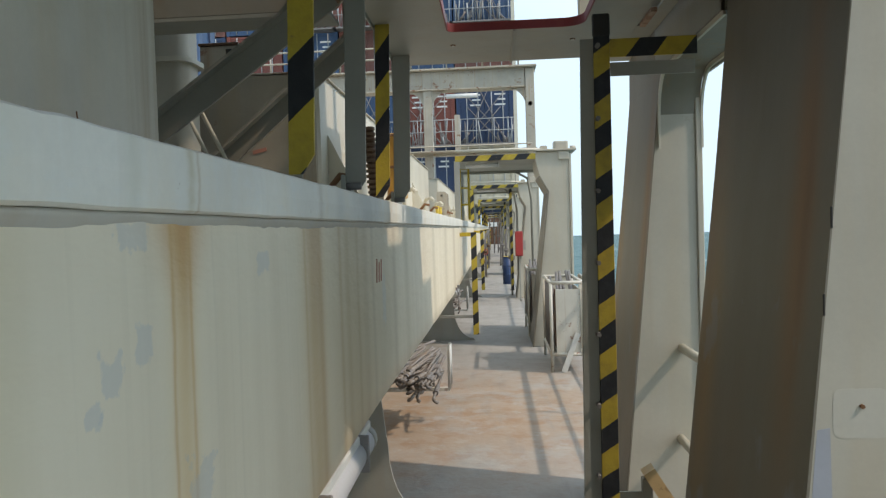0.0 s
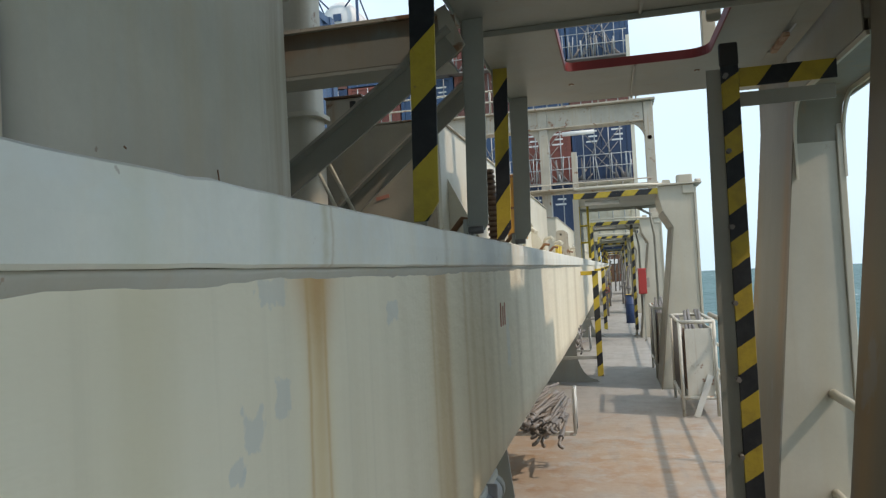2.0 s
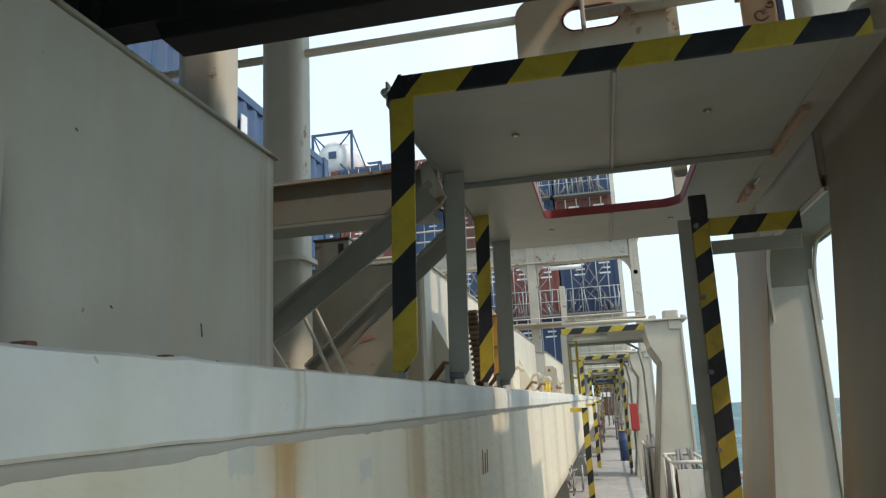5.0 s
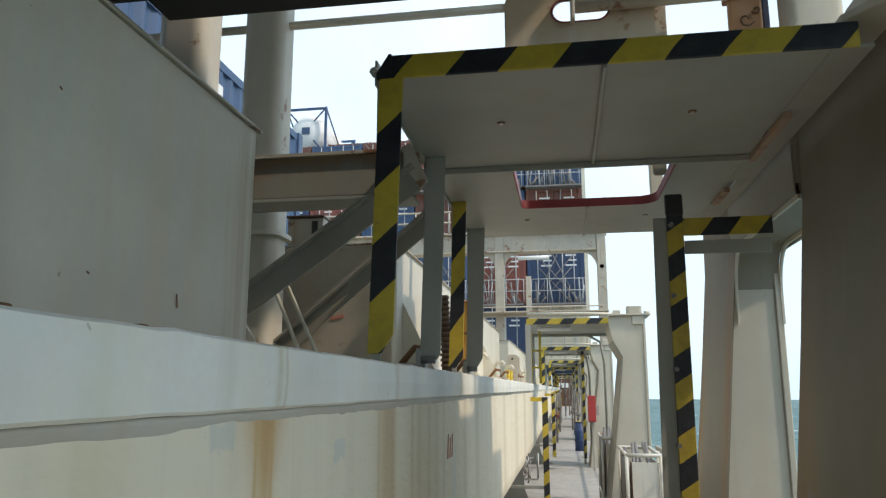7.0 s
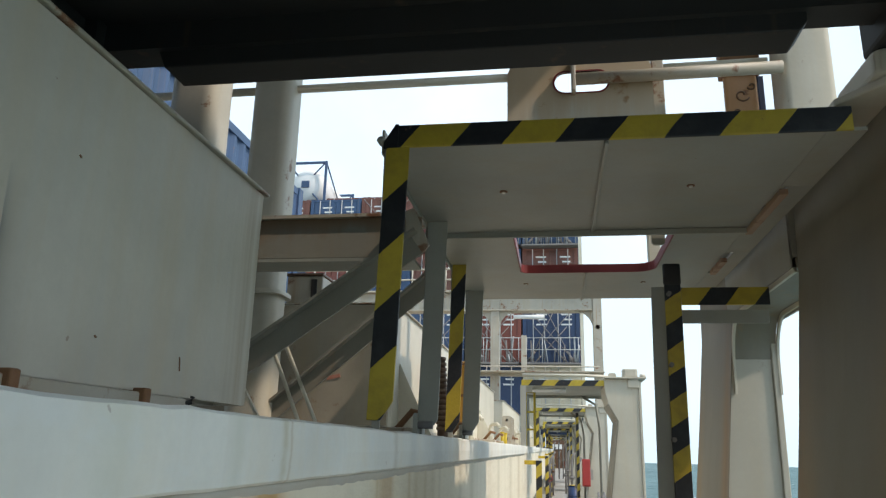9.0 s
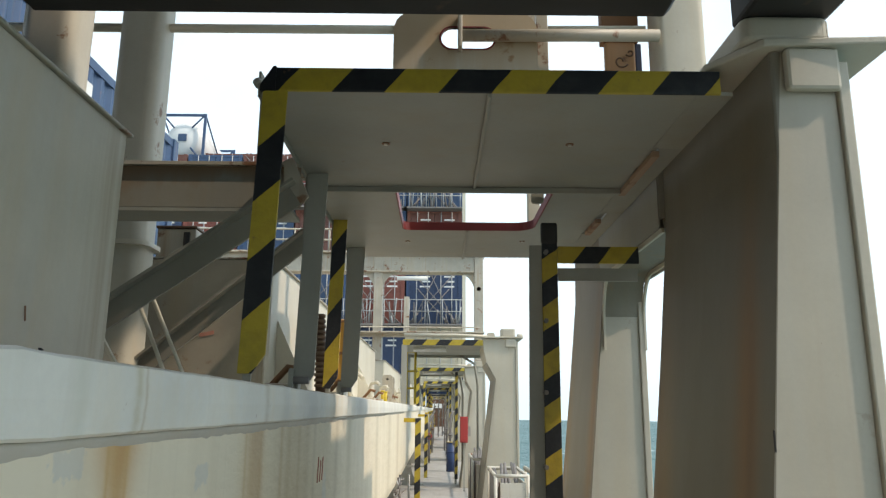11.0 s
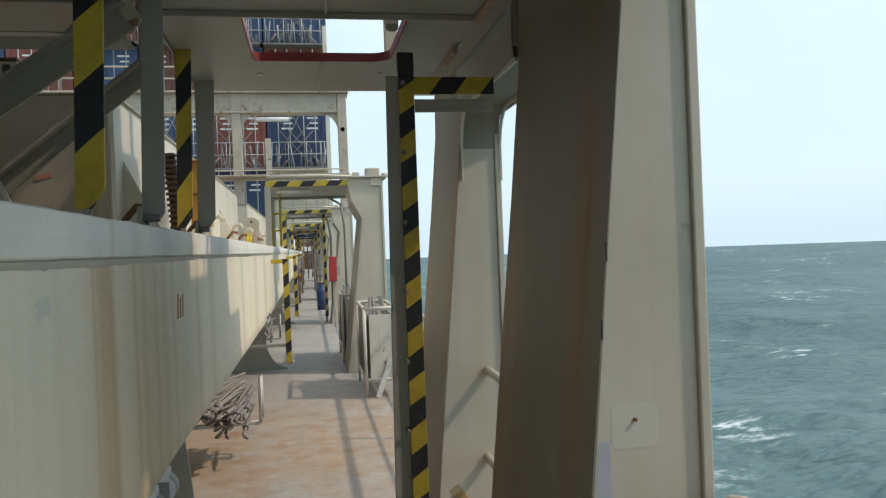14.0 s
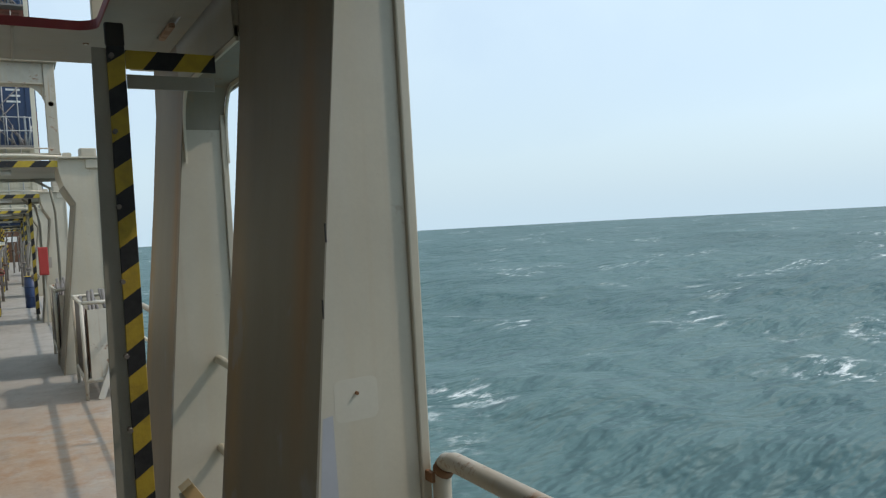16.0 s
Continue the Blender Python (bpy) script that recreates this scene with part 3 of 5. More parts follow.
tagged(part("wall_bow", box(-20.0, 1.29, 120.0, 120.1, -12.8, 1.14), PILLAR), "cream painted hull plating closing the ship ahead", "hull", kind="structure")
# unseen wall added behind the camera; closes the passage and holds back skylight
tagged(part("wall_aft", box(-9.0, 1.3, -6.1, -6.0, -0.02, 5.0), GREY), "unseen plain grey steel wall added to close the passage aft", "bulkhead", kind="structure")

# ---- hatch coaming ----
coaming = thing("hatch_coaming", (-0.41, 0, 0), "cream steel hatch coaming with rust runs and thick rim", "coaming", kind="structure")


def coaming_face():
    """The side plate, slightly uneven, with its lower edge turned in."""
    bm = bmesh.new()
    ys = [-5.0 + 0.12 * k for k in range(110)] + [8.2 + 1.2 * k for k in range(90)]
    prof = ((-0.41, 1.618), (-0.41, 1.45), (-0.41, 1.25), (-0.41, 1.05), (-0.41, 0.965), (-0.425, 0.95), (-1.10, 0.95))
    rows = []
    for y in ys:
        rows.append([bm.verts.new((x + (0.004 * noise.noise(Vector((y * 1.1, z * 2.0, 3))) if i < 5 else 0), y, z - (0.012 * min(max(y - 3, 0), 5) if i > 2 else 0))) for i, (x, z) in enumerate(prof)])
    for a, b in zip(rows, rows[1:]):
        for k in range(len(prof) - 1):
            bm.faces.new((a[k], a[k + 1], b[k + 1], b[k]))
    for f in bm.faces:
        f.smooth = True
    return bm


part("side_plate", coaming_face(), COAMING, coaming)


def coaming_rim():
    """The thick flat bar along the top: hand-cut edge, lumpy paint."""
    bm = bmesh.new()
    ys = [-5.0 + 0.04 * k for k in range(320)] + [7.9 + 1.0 * k for k in range(110)]
    rows = []
    for y in ys:
        w = 0.0035 * noise.noise(Vector((y * 5, 0, 0))) + 0.0025 * noise.noise(Vector((y * 17, 5, 0)))
        low = 0.0016 * noise.noise(Vector((y * 9, 0, 7)))
        prof = ((-1.10, 1.700 + w * 0.3), (-0.398, 1.708 + w), (-0.391, 1.704 + w), (-0.389, 1.66), (-0.391, 1.622 + low), (-0.397, 1.618 + low), (-0.43, 1.618))
        rows.append([bm.verts.new((x + 0.002 * noise.noise(Vector((y * 3, z * 9, 1))), y, z)) for x, z in prof])
    for a, b in zip(rows, rows[1:]):
        for k in range(6):
            bm.faces.new((a[k], a[k + 1], b[k + 1], b[k]))
    return bm


part("rim", coaming_rim(), RIM_PAINT, coaming, "pale grey-white rim bar with lumpy paint")


def weld_bead():
    bm = bmesh.new()
    rows = []
    for k in range(420):
        y = -3.0 + 0.03 * k
        w = 0.005 + 0.006 * noise.noise(Vector((y * 6, 1, 2))) + 0.004 * noise.noise(Vector((y * 25, 1, 2)))
        rows.append([bm.verts.new(p) for p in ((-0.411, y, 1.6185), (-0.403, y, 1.6175), (-0.404, y, 1.612 - w * 0.3), (-0.411, y, 1.604 - w))])
    for a, b in zip(rows, rows[1:]):
        for k in range(3):
            bm.faces.new((a[k], a[k + 1], b[k + 1], b[k])).smooth = True
    return bm


part("weld_bead", weld_bead(), paint("bead_paint", (0.50, 0.465, 0.395), 0.15, 0.5), coaming, "uneven weld bead with flaking paint")


def knee(y):
    """A support plate under the overhang, its free edge curving out to the deck."""
    pts = [(-1.09, 0.0), (-0.28, 0.0), (-0.30, 0.02)]
    for k in range(9):
        a = radians(90 * k / 8)
        pts.append((-0.57 + 0.27 * (1 - math.sin(a)), 0.03 + 0.40 * (1 - math.cos(a))))
    pts += [(-0.60, 0.70), (-0.64, 0.94), (-1.09, 0.94)]
    return prism(pts, "y", y, y + 0.016)


for y in (4.2, 10.75, 17.3, 23.9, 30.4):
    k = part("knee_plate", knee(y), GREY, coaming, "grey support plate with a curved free edge")
for y in (7.0, 8.6, 13.0):
    part("knee_plate", prism([(-1.09, 0.3), (-0.85, 0.5), (-0.62, 0.9), (-1.09, 0.9)], "y", y, y + 0.012), GREY, coaming)

for k, (dy, tall) in enumerate(((0.0, 0.085), (0.05, 0.07), (0.1, 0.08))):
    bm = beam_between((-0.4075, 3.02 + dy, 1.40), (-0.4075, 3.035 + dy, 1.40 + tall), 0.003, 0.007, up=(1, 0, 0))
    part("paint_mark", bm, MARK_RED, coaming, "faded red paint stroke")

# ---- striplights under the coaming ----
def striplight(y0, y1):
    t = thing("striplight", (-0.45, (y0 + y1) / 2, 0.90), "white tubular striplight fixed beneath the coaming edge", "striplight", "striplights under the coaming")
    part("housing", box(-0.49, -0.415, y0, y1, 0.915, 0.948, 0.006), WHITE, t)
    part("diffuser", tube([(-0.44, y0 + 0.05, 0.885), (-0.44, y1 - 0.05, 0.885)], 0.046, sides=16), paint("dull_plastic", (0.47, 0.47, 0.48), 0.05, 0.5), t, "dull grey-white plastic tube cover")
    for y in (y0, y1 - 0.05):
        part("end_cap", tube([(-0.44, y, 0.885), (-0.44, y + 0.05, 0.885)], 0.0475, sides=16), GREY, t)
    for y in (y0 + 0.16, y1 - 0.2):
        part("clip", box(-0.492, -0.388, y, y + 0.02, 0.832, 0.948, 0.003), STEEL, t)


striplight(1.95, 2.83)
striplight(8.2, 8.9)

# ---- bundle of lashing bars in its holder ----
def rod_holder(yc, xr, zc, count, seed):
    t = thing("lashing_bar_rack", (xr - 0.25, yc, 0.25), "white-framed rack holding a pile of grey lashing bars", "rack", "racks of lashing bars")
    frame_bm = tube([(xr, yc - 0.08, zc - 0.17), (xr, yc - 0.08, zc + 0.17), (xr, yc + 0.08, zc + 0.17), (xr, yc + 0.08, zc - 0.17), (xr, yc - 0.08, zc - 0.17)], 0.014)
    part("end_frame", frame_bm, WHITE, t, "white painted end loop")
    part("bracket", box(xr - 0.72, xr, yc - 0.02, yc + 0.02, zc - 0.21, zc - 0.18, 0.004), WHITE, t)
    part("back_bar", box(xr - 0.72, xr - 0.68, yc - 0.03, yc + 0.03, zc - 0.21, 0.95, 0.004), GREY, t)
    rng = random.Random(seed)
    for k in range(count):
        u = rng.random()
        p = Vector((xr - 0.66 + 0.56 * u + rng.uniform(-0.03, 0.03), yc - 0.30 + rng.uniform(-0.14, 0.10), zc + 0.01 - 0.16 * u + rng.uniform(-0.05, 0.09)))
        q = Vector((xr - 0.03 - rng.random() * 0.12 - 0.1 * (1 - u), yc + rng.uniform(0.05, 0.34), zc + 0.12 - 0.12 * u + rng.uniform(-0.12, 0.06)))
        way = (q - p).normalized()
        side = way.cross(Vector((rng.uniform(-1, 1), 0.2, rng.uniform(-1, 1)))).normalized()
        bar = part("lashing_bar", tube([p, p.lerp(q, 0.5) + side * rng.uniform(0, 0.012), q], 0.0115, sides=6), BAR_STEEL, t)
        part("end_fitting", tube([p, p - way * 0.035 + side * 0.004, p - way * 0.048 + side * 0.018, p - way * 0.042 + side * 0.036, p - way * 0.02 + side * 0.04], 0.0135, sides=6), BAR_STEEL if k % 3 else STEEL, bar)
        m = rng.uniform(0.06, 0.16)
        part("turnbuckle", tube([p + way * m, p + way * (m + 0.02), p + way * (m + 0.10), p + way * (m + 0.12)], 0.02, sides=6), BAR_STEEL if k % 2 else STEEL, bar)
        part("collar", tube([p + way * (m - 0.03), p + way * (m - 0.012)], 0.025, sides=6), STEEL, bar)


rod_holder(6.35, -0.37, 0.47, 44, 3)
rod_holder(11.9, -0.42, 0.50, 14, 5)

# ---- pedestals ----
def pedestal(y0, y1, at, coat=None, back=None, label="cream tapered steel container pedestal beside the passage"):
    """A tapered plate column that carries a container corner: sloping inner face, flat seaward flange, top plate and seat."""
    t = thing("container_pedestal", (at[0], at[1], 0), label, "pedestal", "container pedestals along the ship side")
    bm = bmesh.new()
    rows = []
    for z, xl in ((0.0, 0.630), (0.6, 0.690), (1.2, 0.752), (1.8, 0.815), (2.3, 0.862), (2.57, 0.868)):
        e = max(0.0, 0.04 * (1 - z / 1.6))
        rows.append([bm.verts.new(p) for p in ((xl, y0, z), (1.03, y0, z), (1.03, (back or y1) + e, z), (xl, y1 + e, z))])
    for a, b in zip(rows, rows[1:]):
        for k in range(4):
            bm.faces.new((a[k], a[(k + 1) % 4], b[(k + 1) % 4], b[k]))
    bm.faces.new(rows[0])
    bm.faces.new(rows[-1])
    bmesh.ops.bevel(bm, geom=[e for e in bm.edges if abs(e.verts[0].co.z - e.verts[1].co.z) > 0.1], offset=0.007, segments=2, profile=0.5, affect="EDGES")
    body = part("body", bm, coat or PILLAR, t)
    part("seaward_flange", box(1.031, 1.062, y0 - 0.014, (back or y1) + 0.05, 0.0, 2.54, 0.005), PILLAR, t)
    part("top_plate", prism([(0.74, y0 + 0.12), (0.84, y0 - 0.03), (1.15, y0 - 0.05), (1.17, y0 - 0.03), (1.17, y1 + 0.02), (0.74, y1 + 0.02)], "z", 2.572, 2.594, bevel=0.005), PILLAR, t)
    part("stiffener", box(0.895, 1.035, y0 - 0.028, y0 - 0.001, 2.455, 2.571, 0.010), PILLAR, t)
    seat = part("seat", prism(rounded(0.795, 1.03, y0 - 0.02, y0 + 0.26, 0.03, 3), "z", 2.595, 2.664, bevel=0.012), PILLAR, t, "rounded cast seat")
    part("twistlock", disc(0.91, y0 + 0.12, 2.665, 0.045, 0.035), STEEL, seat)
    return t, body


ped, ped_body = pedestal(2.12, 3.05, (0.85, 2.5), STAINED_SHADED, label="cream tapered steel pedestal with rust runs beneath black container")
# repaired patch, lifting eye and scrapes on the nearest pedestal
part("repair_patch", prism(rounded(0.788, 0.915, 1.075, 1.19, 0.02, 3), "y", 2.1194, 2.1198), paint("fresh_patch", (0.575, 0.535, 0.445), 0.0, 0.2), ped, "round-cornered patch of fresh pale paint")
part("stud", tube([(0.852, 2.1195, 1.150), (0.852, 2.112, 1.149)], 0.005), RUST, ped, "rusty stud")
part("touch_up", prism([(0.745, 1.02), (0.752, 1.095), (0.781, 1.10), (0.786, 0.7), (0.718, 0.7)], "y", 2.1194, 2.1198), paint("bluish_touch_up", (0.42, 0.43, 0.47), 0.0, 0.3), ped, "bluish touch-up paint")
for z in (1.56, 1.36):
    part("scrape", box(0.753 + (z - 1.2) * 0.1, 0.757 + (z - 1.2) * 0.1, 2.114, 2.119, z, z + 0.05, 0.001), BLACK, ped, "black scrape on the edge")
ped_b, _ = pedestal(4.10, 4.90, (0.85, 4.4), STAINED_SHADED, back=4.58, label="cream tapered steel pedestal behind the ladder platform")

# ---- railing on the seaward side ----
def railing(y0, y1, end_elbow=False, x=1.115):
    t = thing("railing", (1.08, (y0 + y1) / 2, 0), "cream pipe railing with rust along the deck edge", "railing", "railings along the deck edge")
    part("top_rail", tube([(x, y0, 0.935), (x, y1 - 0.075, 0.935), (x - 0.004, y1 - 0.035, 0.926), (x - 0.007, y1 - 0.016, 0.905), (x - 0.008, y1 - 0.012, 0.86), (x - 0.008, y1 - 0.012, 0.0)] if end_elbow else [(x, y0, 0.935), (x, y1, 0.935)], 0.027, sides=12), RUSTY, t, "rust-stained top pipe")
    for z in (0.62, 0.32):
        part("lower_rail", tube([(x, y0, z), (x, y1, z)], 0.017), CREAM, t)
    n = max(2, int((y1 - y0) / 1.5) + 1)
    if end_elbow:
        part("weld_collar", tube([(x - 0.004, y1 - 0.034, 0.918), (x - 0.007, y1 - 0.020, 0.90)], 0.031, sides=12), RUST, t, "rusty weld at the bend")
        part("tab", box(x - 0.045, x - 0.03, y1 - 0.02, y1 + 0.035, 0.87, 0.90, 0.003), RUST, t, "rusty tab to the pedestal")
    for k in range(n - 1 if end_elbow else n):
        y = y0 + 0.05 + (y1 - y0 - 0.1) * k / (n - 1)
        part("post", tube([(x, y, 0.0), (x, y, 0.92)], 0.02), CREAM, t)


railing(-4.0, 2.09, True, 1.085)
for y0, y1 in ((4.66, 9.95), (11.2, 16.6), (17.7, 24.8), (25.9, 32.8)):
    railing(y0, y1)
gap_rail = thing("guard_rail", (0.95, 3.5, 0.9), "cream guard pipes between two pedestals", "railing")
part("upper_pipe", tube([(0.945, 2.9, 0.955), (0.945, 4.11, 0.955)], 0.022), CREAM, gap_rail)
part("lower_pipe", tube([(0.93, 2.95, 0.50), (0.93, 4.11, 0.50)], 0.022), CREAM, gap_rail)

# ---- first overhead platform ----
plat = thing("overhead_platform", (0.14, 3.3, 2.485), "grey overhead ladder platform with red-edged access opening", "platform")
def opening(inset):
    """The opening's outline from its near inner corner round the far rounded corners to its near outer one."""
    pts = [(-0.165 + inset, 3.075)]
    for cx, cy, r, a0 in ((-0.125, 3.68, 0.04, 180), (0.362, 3.63, 0.09, 90)):
        pts += [(cx + (r - inset) * math.cos(radians(a0 - 15 * k)), cy + (r - inset) * math.sin(radians(a0 - 15 * k))) for k in range(7)]
    return pts + [(0.452 - inset, 3.075)]


part("floor_plate", sheet_with_hole([(-0.475, 2.205), (0.70, 2.205), (0.70, 4.38), (-0.475, 4.38)], opening(0.0)[::-1], 2.485, 2.495), GREY, plat)
part("hole_edge", prism(opening(0.001) + opening(0.007)[::-1], "z", 2.476, 2.515), MAROON, plat, "dark red rim along the access opening")
part("front_bar", box(-0.44, 0.765, 2.195, 2.204, 2.483, 2.552, 0.004), HAZARD_BAR, plat, "black and yellow striped front edge")
part("front_corner", prism([(-0.475, 2.483), (-0.434, 2.483), (-0.434, 2.5535), (-0.442, 2.5535), (-0.475, 2.50)], "y", 2.192, 2.202), HAZARD_BAR, plat)
part("corner_lug", tube([(-0.478, 2.20, 2.50), (-0.488, 2.205, 2.515)], 0.012), GREY, plat)
part("far_lip", box(-0.475, 0.72, 4.381, 4.389, 2.486, 2.545, 0.003), GREY, plat)
part("cross_stiffener", box(-0.43, 0.72, 3.052, 3.062, 2.462, 2.484, 0.002), GREY, plat)
part("side_bar", box(-0.484, -0.476, 2.205, 4.38, 2.47, 2.545, 0.003), GREY, plat)
for y0, y1 in ((2.205, 3.05), (3.735, 4.38)):
    part("centre_seam", box(0.135, 0.147, y0, y1, 2.474, 2.484, 0.003), GREY, plat)
for x, y in ((0.424, 2.584), (-0.165, 2.59), (-0.15, 3.985), (0.428, 3.97)):
    bolt = part("bolt", disc(x, y, 2.4785, 0.0065, 0.006, sides=6), BRIGHT, plat, "bright bolt head")
    part("washer", disc(x, y, 2.4825, 0.013, 0.002), RUST, bolt)
for y0, y1, m in ((2.63, 3.08, PACKING), (3.50, 3.74, PACKING)):
    part("packing_strip", box(0.700, 0.726, y0, y1, 2.462, 2.482, 0.003), m, plat, "bare brown packing strip")
for y0, y1 in ((2.205, 2.62), (3.09, 3.42), (3.80, 4.38)):
    part("edge_plate", box(0.701, 0.80, y0, y1, 2.485, 2.495), GREY, plat)
part("edge_plate", box(0.724, 0.80, 2.621, 3.089, 2.485, 2.495), GREY, plat)
part("edge_plate", box(0.735, 0.80, 3.421, 3.799, 2.485, 2.495), GREY, plat)
girder = thing("pedestal_girder", (0.83, 3.5, 2.4), "grey steel girder joining two pedestals under the platform edge", "girder")
part("web", box(0.843, 0.849, 3.06, 4.09, 2.33, 2.571, 0.001), GREY, girder)
part("flange", box(0.742, 0.842, 3.06, 4.09, 2.552, 2.571, 0.002), GREY, girder)
part("lock_handle", prism(rounded(0.363, 0.412, 2.432, 2.497, 0.013, 3), "y", 3.085, 3.10), GREY, plat)


def hanging_post(name, y, z0, material, w=0.066, label="", chamfer=0.03):
    pts = [(-0.475, z0), (-0.475 + w - chamfer, z0), (-0.475 + w, z0 + chamfer * 1.6), (-0.475 + w, 2.484), (-0.475, 2.484)]
    pts = [(x + 0.027 * (z - 2.2), z) for x, z in pts]
    p = part(name, prism(pts, "y", y, y + 0.009, bevel=0.0015), material, plat, label)
    return p


hanging_post("post", 2.195, 1.735, HAZARD_POST, 0.066, "black and yellow striped hanging post")
hanging_post("post", 2.90, 1.745, GREY, 0.072, "grey hanging post", 0.012)
hanging_post("post", 3.56, 1.735, HAZARD_POST_B, 0.062, "black and yellow striped hanging post")
hanging_post("post", 4.14, 1.75, GREY, 0.085, "grey hanging post")
for y in (2.207, 2.913, 3.573, 4.153):
    if y in (2.207, 3.573):
        part("post_leg", box(-0.476, -0.455, y, y + 0.006, 1.70, 2.484, 0.001), GREY, plat)
        continue
    part("post_leg", box(-0.479, -0.470, y, y + 0.05, 1.70, 2.484, 0.002), GREY, plat)
    hinge = part("hinge", tube([(-0.49, y - 0.02, 1.745), (-0.43, y - 0.02, 1.745)], 0.013), STEEL, plat, "rusty hinge bolt")
    part("hinge_plate", prism(rounded(-0.498, -0.482, 1.70, 1.785, 0.006, 2), "y", y - 0.035, y + 0.03), GREY, hinge)

# ---- ladder through the opening ----
ladder = thing("ladder", (0.43, 3.55, 0), "steel ladder with black and yellow striped rail below opening", "ladder")
part("rail", prism([(0.428, 0.0), (0.498, 0.0), (0.504, 2.42), (0.440, 2.42)], "y", 3.36, 3.372, bevel=0.002), HAZARD_LADDER, ladder, "black and yellow striped rail")
part("rail_flange", prism([(0.352, 0.0), (0.44, 0.0), (0.452, 2.33), (0.388, 2.33)], "y", 3.3735, 3.383, bevel=0.002), GREY, ladder, "grey flange of the rail")
part("rail", prism([(0.44, 0.0), (0.49, 0.0), (0.50, 2.41), (0.45, 2.41)], "y", 3.74, 3.752, bevel=0.002), GREY, ladder, "grey rail")
part("rail_cap", box(0.436, 0.506, 3.352, 3.376, 2.335, 2.425, 0.008), BLACK, ladder, "black wrapped rail top")
for k in range(8):
    z = 0.28 + 0.288 * k
    part("rung", tube([(0.465, 3.375, z), (0.465, 3.76, z)], 0.011), STEEL, ladder)
    part("bolt", tube([(0.412 + 0.006 * k, 3.335, z), (0.412 + 0.006 * k, 3.374, z)], 0.010, sides=6), STEEL, ladder, "bolt through the rail flange")
stay = part("stay", box(0.505, 0.846, 3.362, 3.372, 2.252, 2.324, 0.002), striped("warning_stripes_stay", (1.0, 0.0, -0.8), 0.22, -1.33), ladder, "striped stay to the pedestal")
part("stay_shelf", box(0.505, 0.842, 3.373, 3.42, 2.316, 2.324, 0.002), GREY, stay)
part("stay_plate", box(0.508, 0.842, 3.381, 3.391, 2.18, 2.235, 0.002), GREY, ladder)


arch = thing("pedestal_knee", (0.9, 4.0, 2.2), "grey box girder with a rounded knee at the pedestal", "bracket")
curve = [(4.098 - 0.17 * (1 - math.cos(radians(a))), 2.12 + 0.21 * math.sin(radians(a))) for a in range(0, 91, 10)]
bm = soften(prism([(3.06, 2.33)] + curve[::-1] + [(4.098, 2.37), (3.06, 2.37)], "x", 0.862, 1.055))
# soffit colour is darkened to stand for its shade
part("curved_soffit", bm, SHADED_BROWN, arch)
for x in (0.850, 1.056):
    bm = bmesh.new()
    rows = [[bm.verts.new(v) for v in ((x, y, z), (x + 0.011, y, z), (x + 0.011, y - 0.016, z - 0.02), (x, y - 0.016, z - 0.02))] for y, z in [(4.098, 1.97)] + curve + [(3.06, 2.33)]]
    for a, b in zip(rows, rows[1:]):
        for k in range(4):
            bm.faces.new((a[k], a[(k + 1) % 4], b[(k + 1) % 4], b[k]))
    bm.faces.new(rows[0])
    bm.faces.new(rows[-1])
    part("edge_strip", bm, CREAM, arch, "thin edge strip along the knee")
part("seaward_web", box(1.068, 1.078, 3.06, 4.098, 2.30, 2.57), GREY, arch)
part("top_web", box(0.851, 1.066, 3.06, 4.098, 2.371, 2.57), GREY, arch)

toe = thing("bar_stand", (0.62, 3.4, 0), "small rusty-topped steel bracket by the ladder foot", "bracket")
part("upright", box(0.60, 0.64, 3.40, 3.44, 0.0, 0.54, 0.003), GREY, toe)
part("arm", beam_between((0.618, 3.395, 0.582), (0.80, 3.395, 0.29), 0.075, 0.052), TAN, toe, "tan painted slanting arm")
part("cross_plate", box(0.505, 0.599, 3.40, 3.41, 0.40, 0.487, 0.002), GREY, toe)

